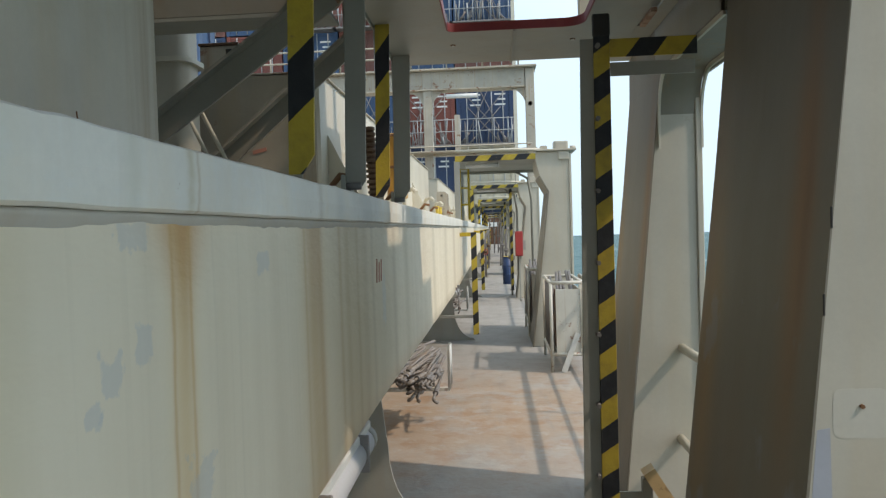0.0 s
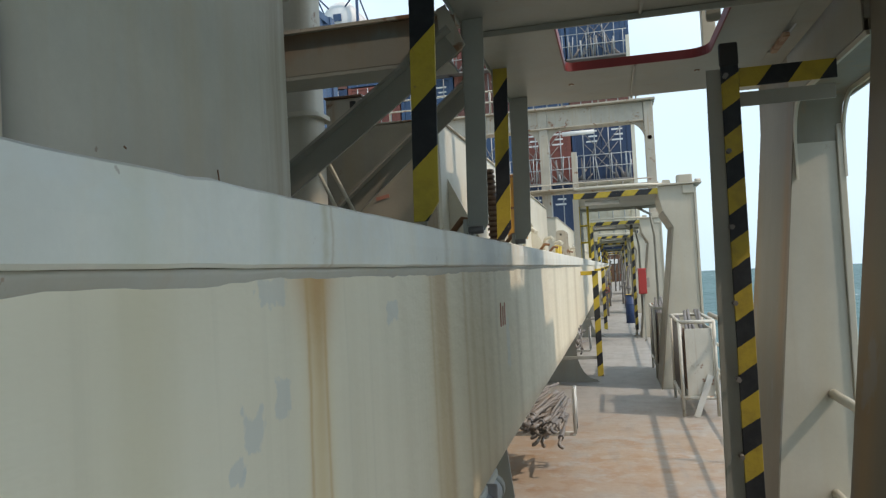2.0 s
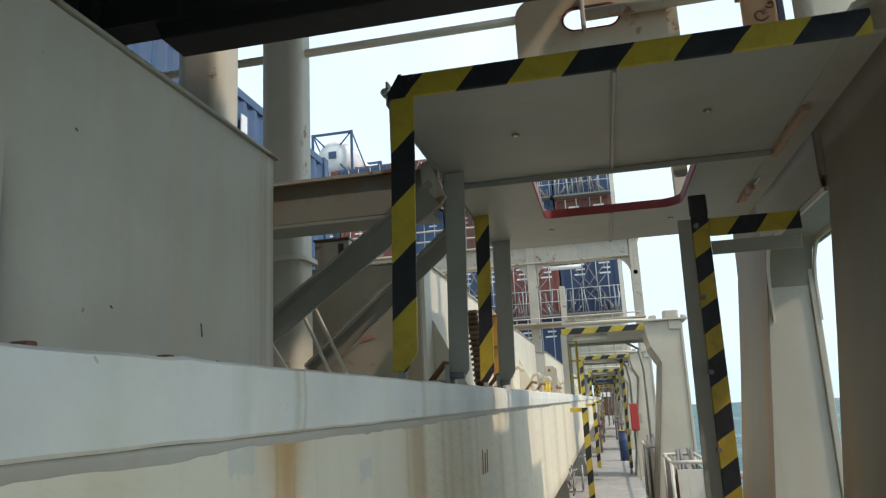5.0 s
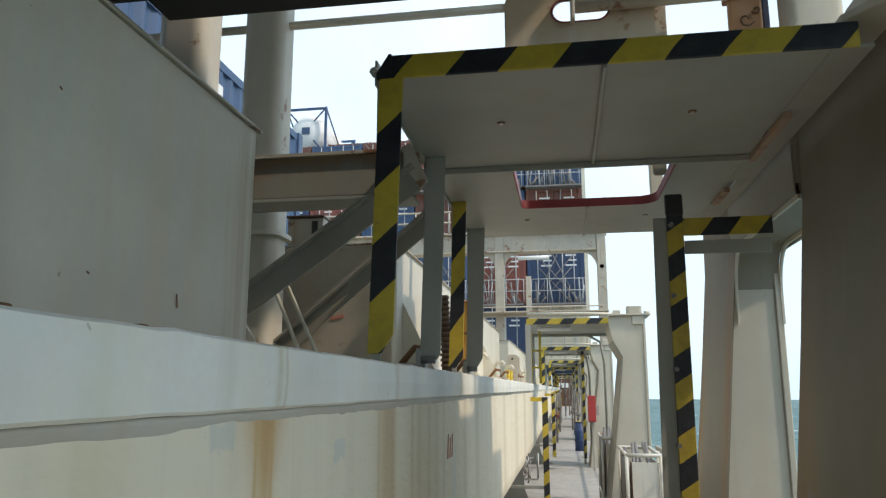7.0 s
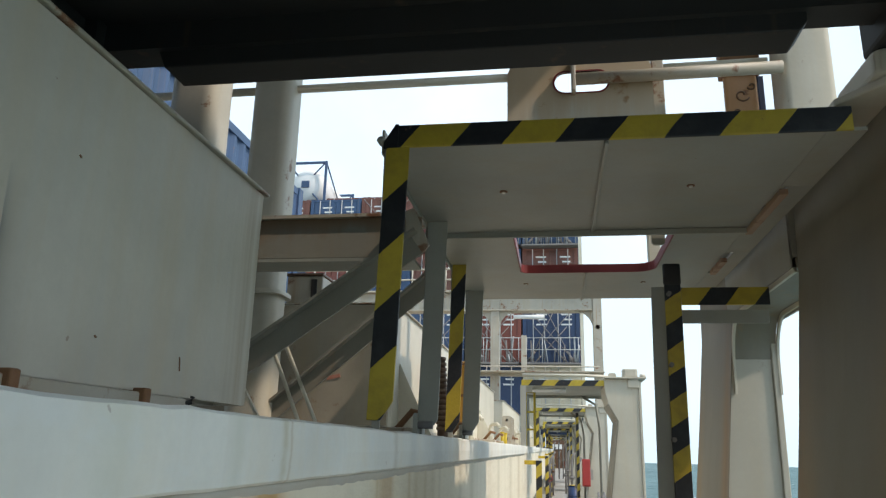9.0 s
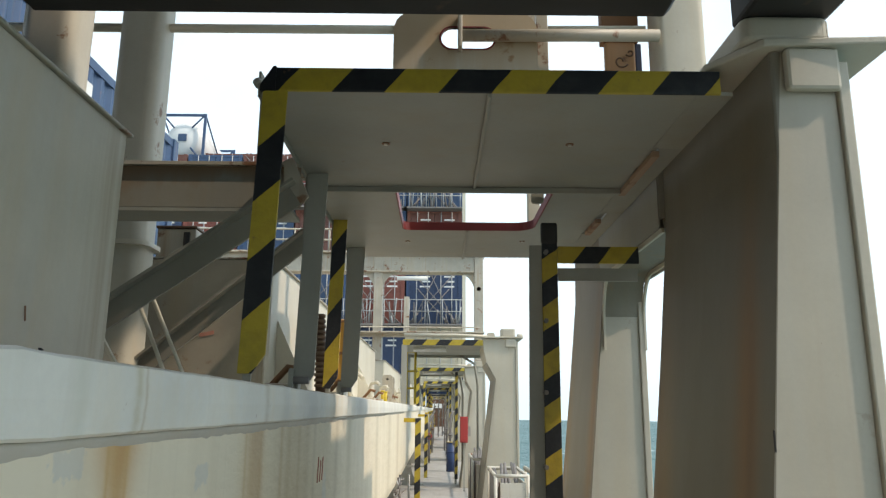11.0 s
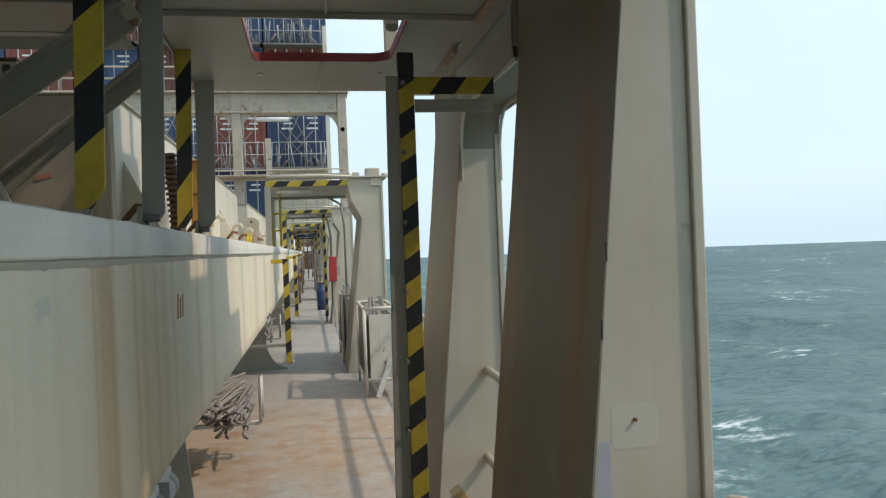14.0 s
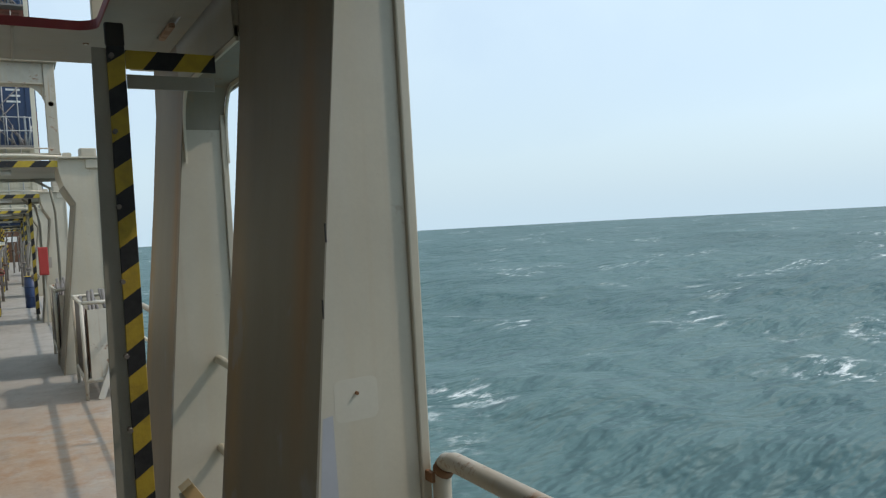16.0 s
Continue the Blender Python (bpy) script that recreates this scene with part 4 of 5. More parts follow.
# ---- container over the passage ----
def container(name, x0, y0, z0, material, length=6.06, label="", doors=True, height=2.59, rods=True, marks=0, group="stacked containers", width=2.44):
    """A box container: corner posts and rails, ribbed sides and roof, two doors with lock rods on its aft end."""
    x1, y1, z1 = x0 + width, y0 + length, z0 + height
    t = thing(name, ((x0 + x1) / 2, (y0 + y1) / 2, z0), label, "container", group)
    bm = bmesh.new()
    for x in (x0, x1 - 0.16):
        for y in (y0, y1 - 0.16):
            box(x, x + 0.16, y, y + 0.16, z0, z1, 0, bm)
    for z in (z0 + 0.02, z1 - 0.12):
        for y in (y0 + 0.02, y1 - 0.12):
            box(x0 + 0.16, x1 - 0.16, y, y + 0.10, z, z + 0.1, 0, bm)
        for x in (x0 + 0.02, x1 - 0.12):
            box(x, x + 0.1, y0 + 0.16, y1 - 0.16, z, z + 0.1, 0, bm)
    part("corner_frame", bm, material, t)
    for side, x in ((-1, x0 + 0.04), (1, x1 - 0.04)):
        bm = bmesh.new()
        n, last = int(length / 0.14), None
        for k in range(n * 2 + 2):
            y = min(y0 + 0.16 + (length - 0.32) * k / (n * 2 + 1), y1 - 0.16)
            out = side * (0.03 if (k // 2) % 2 else 0.0)
            pair = [bm.verts.new((x + out - side * 0.02, y, z)) for z in (z0 + 0.12, z1 - 0.12)]
            if last:
                bm.faces.new((*last, *reversed(pair)))
            last = pair
        part("side_wall", bm, material, t)
    bm = box(x0 + 0.1, x1 - 0.1, y0 + 0.12, y1 - 0.05, z0 + 0.10, z0 + 0.14)
    part("underside", bm, material, t)
    part("roof", box(x0 + 0.1, x1 - 0.1, y0 + 0.05, y1 - 0.05, z1 - 0.06, z1 - 0.03), material, t)
    if doors:
        mid = (x0 + x1) / 2
        for a, b in ((x0 + 0.165, mid - 0.008), (mid + 0.008, x1 - 0.165)):
            bm = box(a, b, y0 + 0.035, y0 + 0.07, z0 + 0.125, z1 - 0.125)
            for k in range(5):
                zz = z0 + 0.25 + k * (height - 0.5) / 5
                box(a + 0.06, b - 0.06, y0 + 0.02, y0 + 0.036, zz, zz + (height - 0.5) / 5 - 0.09, 0, bm)
            door = part("door", bm, material, t)
            if rods:
                for x in (a + (b - a) * 0.28, a + (b - a) * 0.74):
                    rod = part("lock_rod", tube([(x, y0 - 0.0, z0 + 0.06), (x, y0 - 0.0, z1 - 0.06)], 0.022, sides=6), LOCK_ROD, door, "galvanised lock rod")
            for k in range(marks):
                zz = z1 - 0.45 - 0.22 * k
                part("marking", box(b - 0.62 + 0.1 * (k % 2), b - 0.16, y0 + 0.012, y0 + 0.018, zz, zz + 0.07), MARK, door, "white bar of small lettering")
    else:
        part("end_wall", box(x0 + 0.16, x1 - 0.16, y0 + 0.03, y0 + 0.06, z0 + 0.12, z1 - 0.12), material, t)
    part("far_end", box(x0 + 0.16, x1 - 0.16, y1 - 0.06, y1 - 0.03, z0 + 0.12, z1 - 0.12), material, t)
    return t


over = container("container", -1.41, -3.94, 2.705, BLACK, label="black shipping container resting on pedestals over the passage", doors=False, group="")
part("end_beam", prism([(-1.10, 2.745), (-1.07, 2.676), (0.60, 2.676), (0.62, 2.70), (0.62, 2.745)], "y", 2.02, 2.135, bevel=0.004), BLACK, over, "heavy black lower end beam")
part("corner_casting", box(0.80, 1.035, 1.955, 2.185, 2.668, 2.80, 0.012), BLACK, over, "black corner casting")
# added rail, hidden from the camera, that blocks sun from the lower coaming
part("bottom_rail", box(0.94, 1.065, -3.9, 1.95, 2.655, 2.745, 0.004), BLACK, over, "unseen black rail added to keep sun off the coaming")
for k in range(9):
    y = -3.4 + 0.6 * k
    part("floor_bearer", box(-1.30, 0.92, y, y + 0.05, 2.735, 2.80), BLACK, over)

for x in (-3.90, -6.40):
    container("container", x, -3.94, 2.374, BOX_NAVY, label="dark blue shipping container standing on the hatch cover", doors=False, height=2.9)

# ---- hatch covers ----
def hatch_cover(y0, y1, top=2.37, x0=-9.0, face=-0.83, pads=(0.47,), skirt_end=0.26):
    t = thing("hatch_cover", (-3.0, (y0 + y1) / 2, 1.70), "cream steel hatch cover with weathered side plating", "hatch cover", "hatch covers along the coaming")
    bm = bmesh.new()
    cut = [(x0, y0), (face - 0.015, y0), (face, y0 + 0.015), (face, y1 - 0.015), (face - 0.015, y1), (x0, y1)]
    rows = [[bm.verts.new((x, y, z)) for x, y in cut] for z in (1.765, top)]
    for k in range(6):
        bm.faces.new((rows[0][k], rows[0][(k + 1) % 6], rows[1][(k + 1) % 6], rows[1][k]))
    bm.faces.new(rows[0])
    bm.faces.new(rows[1])
    part("side_plating", bm, CREAM, t)
    part("top_lip", box(x0, -0.815, y0 - 0.012, y1 + 0.012, top + 0.001, top + 0.010, 0.003), RUSTY, t, "rust-edged top plate")
    part("skirt", box(x0, -0.812, y0 + 0.02, y1 - skirt_end, 1.738, 1.764, 0.004), RUSTY, t, "rust-stained bottom skirt")
    for back in pads:
        part("rest_pad", box(-0.86, -0.800, y1 - back - 0.012, y1 - back + 0.012, 1.70, 1.772, 0.004), RUST, t, "rusty resting pad")
    for y in (y0 + 0.02, y0 + 2.1, y0 + 4.0):
        part("side_gusset", prism([(-0.829, 1.70), (-0.63, 1.70), (-0.66, 1.75), (-0.829, 2.10)], "y", y + 0.15, y + 0.162), CREAM, t, "triangular side gusset")
    return t


near_cover = hatch_cover(-4.1, 2.22, 2.357, face=-0.91, pads=(0.53, 0.90), skirt_end=0.35)
part("skirt_end", tube([(-0.815, 1.865, 1.752), (-0.812, 1.885, 1.756), (-0.81, 1.89, 1.768)], 0.006), BLACK, near_cover, "dark bent end of the skirt")
part("corner_strip", box(-0.909, -0.8285, 2.19, 2.221, 1.766, 2.356, 0.006), CREAM, near_cover)
part("side_sheet", box(-0.909, -0.828, -4.1, 0.3, 1.766, 2.356, 0.004), CREAM, near_cover)


def dented_side(y0, y1, z0, z1):
    """The nearest cover's side sheet: a pushed-in fold that widens towards the bottom, and slight unevenness."""
    bm = bmesh.new()
    ys = [y0 + (y1 - y0) * k / 420 for k in range(421)]
    zs = [z0 + (z1 - z0) * k / 14 for k in range(15)]
    grid = []
    for y in ys:
        col = []
        for z in zs:
            depth = min(max((2.075 - z) / 0.09, 0.0), 1.0)
            wide = 0.022 + 0.085 * max(0.0, (2.07 - z))
            d = y - 1.258
            fold = 0.006 * math.exp(-((d / 0.009) ** 2)) - (0.005 * (d / wide) * math.exp(1 - d / wide) if d > 0 else 0)
            x = -0.826 + depth * fold + 0.0035 * noise.noise(Vector((y * 1.4, z * 2.2, 4)))
            col.append(bm.verts.new((x, y, z)))
        grid.append(col)
    for a, b in zip(grid, grid[1:]):
        for k in range(14):
            bm.faces.new((a[k], b[k], b[k + 1], a[k + 1])).smooth = True
    return bm


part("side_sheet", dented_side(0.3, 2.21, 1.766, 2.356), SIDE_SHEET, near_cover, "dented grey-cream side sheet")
for y, z, h in ((1.415, 2.15, 0.003), (1.84, 1.835, 0.03), (1.53, 1.85, 0.003)):
    part("chip", beam_between((-0.8215, y, z - h / 2), (-0.8215, y - 0.006, z + h / 2), 0.002, 0.003, up=(1, 0, 0)), RUST, near_cover, "dark chip in the paint")
second_cover = hatch_cover(4.0, 10.2, 2.385)
# extra sheet over the end: brown stain, plus the end's shade in its colour
part("end_sheet", box(-9.0, -0.85, 3.990, 3.997, 1.77, 2.38, 0.002), paint("weathered_shaded_end_paint", (0.44, 0.375, 0.285), 0.35, 0.6), second_cover, "brown-stained end sheet with painted-in shade")
hatch_cover(11.9, 18.2, 2.385)
hatch_cover(19.9, 26.1, 2.385)
hatch_cover(30.4, 38.2, 2.595, -16.5)
hatch_cover(39.6, 46.6, 2.407, -19.0)

# ---- lashing bridge between the hatch covers ----
def drips(m, top, depth, colour, much):
    """Rust that runs down from an upper edge at the given height."""
    nt = m.node_tree
    b = nt.nodes["Principled BSDF"]
    tone = b.inputs["Base Color"].links[0].from_socket
    sep = nt.nodes.new("ShaderNodeSeparateXYZ")
    nt.links.new(coords(nt, shift=False), sep.inputs[0])
    reach = calc(nt, "MULTIPLY_ADD", noisy(nt, coords(nt, (9, 9, 0.4), False), 1.0, 5, 0.65, 0.25, 0.8), depth, 0.006)
    wet = calc(nt, "SUBTRACT", 1.0, calc(nt, "DIVIDE", calc(nt, "SUBTRACT", top, sep.outputs[2]), reach), clamp=True)
    nt.links.new(blend(nt, calc(nt, "MULTIPLY", wet, much), tone, colour), b.inputs["Base Color"])
    return m


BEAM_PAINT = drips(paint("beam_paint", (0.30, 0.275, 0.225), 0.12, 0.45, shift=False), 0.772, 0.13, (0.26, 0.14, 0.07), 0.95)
LUG_PAINT = drips(paint("lug_paint", (0.60, 0.555, 0.45), 0.3, 0.45, shift=False), 1.56, 0.55, (0.44, 0.27, 0.12), 0.55)
bridge = thing("lashing_bridge", (-1.2, 3.1, 1.7), "cream steel lashing bridge with columns, braces and pipes", "lashing bridge")
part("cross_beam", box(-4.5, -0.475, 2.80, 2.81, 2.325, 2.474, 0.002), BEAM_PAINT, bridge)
part("beam_flange", prism([(-4.5, 2.785), (-0.52, 2.785), (-0.475, 2.81), (-0.475, 2.96), (-4.5, 2.96)], "z", 2.475, 2.487), RUSTY, bridge, "rust-edged upper flange")
part("beam_flange", box(-4.5, -0.50, 2.80, 2.95, 2.312, 2.324), GREY, bridge)
part("beam_end", prism([(-0.53, 2.487), (-0.50, 2.50), (-0.44, 2.36), (-0.47, 2.325), (-0.52, 2.325)], "y", 2.775, 2.789), RUSTY, bridge)
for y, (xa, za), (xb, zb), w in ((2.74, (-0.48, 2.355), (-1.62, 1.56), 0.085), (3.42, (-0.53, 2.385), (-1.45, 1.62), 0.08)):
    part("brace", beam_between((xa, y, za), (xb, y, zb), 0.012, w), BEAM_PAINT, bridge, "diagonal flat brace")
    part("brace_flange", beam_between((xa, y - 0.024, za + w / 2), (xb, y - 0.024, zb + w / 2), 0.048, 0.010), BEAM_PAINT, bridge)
for x, y in ((-1.325, 3.42), (-1.378, 2.80)):
    part("column", soften(prism(rounded(x - 0.10, x + 0.10, y - 0.09, y + 0.09, 0.055, 8), "z", 1.201, 6.2)), WORN, bridge, "rounded cream column")
    part("column_collar", soften(prism(rounded(x - 0.122, x + 0.122, y - 0.11, y + 0.11, 0.06, 8), "z", 2.31, 2.33)), CREAM, bridge)
part("stay_loop", tube([(-0.895, 3.1, 1.70), (-1.075, 3.1, 2.07), (-1.082, 3.1, 2.10), (-1.10, 3.1, 2.115), (-1.125, 3.1, 2.105), (-1.135, 3.1, 2.075), (-0.965, 3.1, 1.70)], 0.008, sides=8), CREAM, bridge, "bent flat bar loop")
part("stay_rod", beam_between((-1.25, 3.0, 1.98), (-1.08, 3.0, 1.71), 0.016, 0.012), CREAM, bridge)
part("corner_strut", beam_between((-1.36, 2.79, 2.40), (-1.19, 2.79, 2.27), 0.012, 0.05), GREY, bridge, "short corner strut")
part("high_pipe", tube([(-4.5, 3.42, 3.335), (-0.1, 3.42, 3.345)], 0.020), CREAM, bridge)
plate_hole = [(p[0], p[1]) for p in rounded(0.01, 0.25, 3.24, 3.345, 0.05)]


lug = part("lug_plate", sheet_with_hole(rounded(-0.205, 0.445, 2.68, 3.425, 0.09), plate_hole, 3.395, 3.407, "y"), LUG_PAINT, bridge, "upright plate with an oval hand hole")
part("hole_edge", band(plate_hole, 3.39, 3.412, 0.008, axis="y"), MAROON, lug, "red painted hole edge")
part("lower_pipe", tube([(0.09, 3.37, 3.293), (0.99, 3.37, 3.302)], 0.028), RUSTY, bridge, "rust-blotched pipe")
part("pipe_end", box(0.085, 0.105, 3.34, 3.40, 3.225, 3.40, 0.006), RUSTY, bridge)
part("column", soften(prism(rounded(0.99, 1.21, 3.38, 3.56, 0.035, 4), "z", 2.595, 6.2)), WORN, bridge, "rounded cream column")
part("column", box(0.46, 0.52, 3.95, 4.01, 2.496, 4.2, 0.004), CREAM, bridge)
part("side_pipe", tube([(0.44, 3.6, 3.455), (1.0, 3.6, 3.462)], 0.016), CREAM, bridge)
part("rusty_upright", box(0.447, 0.50, 3.43, 3.48, 2.60, 3.60, 0.004), RUSTY, bridge, "rust-blotched flat upright")
# out of view: plate added overhead to keep the bridge in shade
part("upper_walkway", box(-4.5, 1.2, 2.55, 4.25, 4.75, 4.80, 0.004), GREY, bridge, "unseen grey plate added overhead for shade")
notice = thing("sign_board", (0.83, 3.6, 2.9), "weathered orange board with curled painted shapes", "sign board")
part("board", soften(prism(rounded(0.805, 0.955, 3.62, 3.66, 0.018, 4), "z", 2.596, 3.60)), paint("weathered_orange", (0.52, 0.29, 0.14), 0.45, 0.5), notice)
part("rusted_top", box(0.79, 0.97, 3.605, 3.675, 3.40, 3.62, 0.006), RUST, notice, "rusted upper sleeve")
part("edge_stripe", box(0.957, 0.985, 3.63, 3.65, 2.596, 3.40, 0.003), BOX_NAVY, notice, "dark blue edge strip")
CURL = paint("shape_brown", (0.2, 0.11, 0.06), 0.2, 0.4)
for r, x, z, turn in ((0.034, 0.905, 3.17, 1), (0.024, 0.85, 3.215, -1), (0.036, 0.88, 3.30, 1), (0.022, 0.925, 3.345, -1), (0.03, 0.85, 3.11, -1)):
    part("painted_shape", tube([(x + turn * r * math.cos(a) * (0.25 + a / 8), 3.617, z + r * math.sin(a) * (0.25 + a / 8)) for a in (0.45 * k for k in range(14))], 0.0045, sides=5), CURL, notice, "brown curl")

# ---- further gates along the passage ----
def gate(y, first=False):
    """A pedestal with its overhead platform and the striped bars that warn of them."""
    t = thing("container_pedestal", (0.85, y + 0.4, 0), "cream steel container pedestal with kinked knee at the top", "pedestal", "container pedestals along the ship side")
    part("body", prism([(0.512, 0.0), (1.03, 0.0), (1.03, 2.57), (0.60, 2.57), (0.605, 2.42), (0.648, 2.25), (0.765, 2.04)], "y", y, y + 0.85, bevel=0.006), PILLAR, t)
    # inward plates: shade away from the sun is put into their paint
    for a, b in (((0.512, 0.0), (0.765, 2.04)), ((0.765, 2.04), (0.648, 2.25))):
        part("face_plate", beam_between((a[0] - 0.007, y + 0.42, a[1]), (b[0] - 0.007, y + 0.42, b[1]), 0.9, 0.012), SHADED_BROWN, t, "brown-grey face plate of the knee with painted-in shade")
    part("seaward_flange", box(1.031, 1.062, y - 0.014, y + 0.9, 0.0, 2.54, 0.005), PILLAR, t)
    part("top_plate", box(0.60, 1.13, y - 0.05, y + 0.88, 2.572, 2.594, 0.005), PILLAR, t)
    part("stiffener", box(0.895, 1.035, y - 0.028, y - 0.001, 2.455, 2.571, 0.01), PILLAR, t)
    part("seat", prism(rounded(0.84, 1.03, y, y + 0.2, 0.03, 3), "z", 2.595, 2.70, bevel=0.01), PILLAR, t, "rounded cast seat")
    part("lug", tube([(1.05, y - 0.02, 2.60), (1.12, y - 0.02, 2.60)], 0.03), PILLAR, t)
    part("eye_plate", prism(rounded(0.66, 0.76, 2.595, 2.65, 0.02, 3), "y", y + 0.05, y + 0.07), PILLAR, t)
    p = thing("overhead_platform", (0.1, y + 1.0, 2.485), "grey overhead platform with striped front bar across the passage", "platform", "overhead platforms along the passage")
    part("floor_plate", box(-0.46, 0.74, y + 0.01, y + 1.9, 2.485, 2.50), GREY, p)
    part("front_bar", box(-0.46, 0.60, y - 0.004, y + 0.008, 2.475, 2.55, 0.003), HAZARD_BEAM, p, "black and yellow striped front edge")
    part("far_lip", box(-0.46, 0.74, y + 1.901, y + 1.915, 2.44, 2.54, 0.003), GREY, p)
    part("rail_bar", tube([(-0.45, y + 0.1, 2.62), (0.3, y + 0.1, 2.62), (0.74, y + 0.1, 2.60)], 0.02), CREAM, p)
    part("leg", box(-0.475, -0.40, y, y + 0.012, 1.70, 2.484, 0.002), GREY if first else HAZARD_FAR, p)
    part("leg", box(-0.475, -0.425, y + 1.86, y + 1.872, 1.70, 2.484, 0.002), GREY, p)
    part("tube_lamp", tube([(-0.33, y + 0.3, 2.44), (0.12, y + 0.3, 2.44)], 0.03), MARK, p, "white tube lamp")
    for dy, x in ((1.9, 0.46),) if first else ((0.6, 0.40), (1.9, 0.46)):
        part("hoop", tube([(x + 0.17, y + dy, 0.0), (x + 0.17, y + dy, 2.0), (x + 0.12, y + dy, 2.35), (x - 0.1, y + dy, 2.48)], 0.02), GREY, p)
    g = thing("warning_post", (-0.28, y, 0.2), "black and yellow striped post hung from the coaming", "warning post", "striped warning posts")
    part("upright", box(-0.270, -0.198, y - 0.4, y - 0.388, 0.235, 1.54, 0.003), HAZARD_FAR, g)
    part("arm", box(-0.41, -0.205, y - 0.387, y - 0.35, 1.49, 1.54, 0.003), YELLOW, g, "yellow arm")
    part("lower_stay", box(-1.09, -0.25, y - 0.387, y - 0.36, 0.445, 0.485, 0.003), GREY, g)
    return t


for k, y in enumerate((10.07, 16.8, 25.0, 33.0, 41.5, 50.0, 60.0)):
    gate(y, k == 0)
for y in (16.9, 25.1, 33.1):
    s = thing("striped_ladder", (0.43, y, 0), "ladder with a black and yellow striped rail", "ladder", "striped ladders")
    part("rail", box(0.40, 0.46, y + 0.2, y + 0.212, 0.15, 2.47, 0.002), HAZARD_FAR, s)
    part("rail", box(0.40, 0.45, y + 0.6, y + 0.612, 0.0, 2.47, 0.002), GREY, s)
    for k in range(8):
        part("rung", tube([(0.43, y + 0.2, 0.3 + 0.28 * k), (0.43, y + 0.61, 0.3 + 0.28 * k)], 0.012, sides=6), STEEL, s)
far_end = tagged(part("wall_forward", box(-1.1, 1.3, 72.0, 72.2, 0, 5.5), BROWN), "dark brown bulkhead at the far end of the passage", "bulkhead", kind="structure")

for k, (x, y, h) in enumerate(((0.46, 19.0, 1.5), (-0.28, 19.8, 1.3), (0.40, 23.4, 1.6), (-0.25, 24.0, 1.5), (0.35, 28.2, 1.7), (-0.2, 29.5, 1.6), (0.3, 31.0, 1.3), (0.35, 36.5, 1.9), (-0.2, 37.0, 1.8), (0.05, 46.0, 2.2), (0.3, 47.0, 2.0), (-0.25, 53.0, 2.2), (0.1, 56.0, 1.6))):
    v = thing("pipe_stand", (x, y, 0), "dark weathered pipe and valve stand on the deck", "pipe", "pipe stands along the passage")
    part("pipe", tube([(x, y, 0), (x, y, h * 0.8), (x + 0.03, y, h * 0.93), (x + 0.1, y, h)], 0.035, sides=8), STEEL, v)
    part("valve", tube([(x - 0.06, y - 0.02, h * 0.55), (x + 0.06, y - 0.02, h * 0.55)], 0.042, sides=8), BROWN if k % 2 else STEEL, v, "dark valve")
    part("hand_wheel", tube([(x + 0.08 * math.cos(a), y - 0.10, h * 0.55 + 0.08 * math.sin(a)) for a in (k2 * math.pi / 5 for k2 in range(11))], 0.011, sides=5), RED if k % 4 == 3 else STEEL, v)
    part("foot", disc(x, y, 0, 0.07, 0.02), GREY, v)

# white panel drawn in place of the bright rectangle at the passage end
far_panel = thing("bright_end_panel", (-0.05, 71.95, 1.7), "small white panel standing in for a bright rectangle far ahead", "board")
part("panel", box(-0.5, 0.4, 71.93, 71.995, 1.72, 2.15, 0.01), MARK, far_panel)

# yellow guard beside the second platform
guard = thing("yellow_guard", (-0.4, 11.5, 1.7), "yellow pipe guard frame standing on the coaming rim", "guard rail")
part("frame", tube([(-0.46, 11.4, 1.70), (-0.46, 11.4, 2.48), (-0.33, 11.4, 2.48), (-0.33, 11.4, 1.72)], 0.018), YELLOW, guard)
for z in (1.95, 2.2):
    part("crossbar", tube([(-0.46, 11.4, z), (-0.33, 11.4, z)], 0.014), YELLOW, guard)
for y in (8.3, 8.75):
    p = thing("yellow_stanchion", (-0.6, y, 1.70), "short yellow post on the coaming rim", "post", "short yellow posts")
    part("post", tube([(-0.58, y, 1.70), (-0.58, y, 1.83)], 0.02), YELLOW, p)
    part("cap", disc(-0.58, y, 1.83, 0.024, 0.012), YELLOW, p)

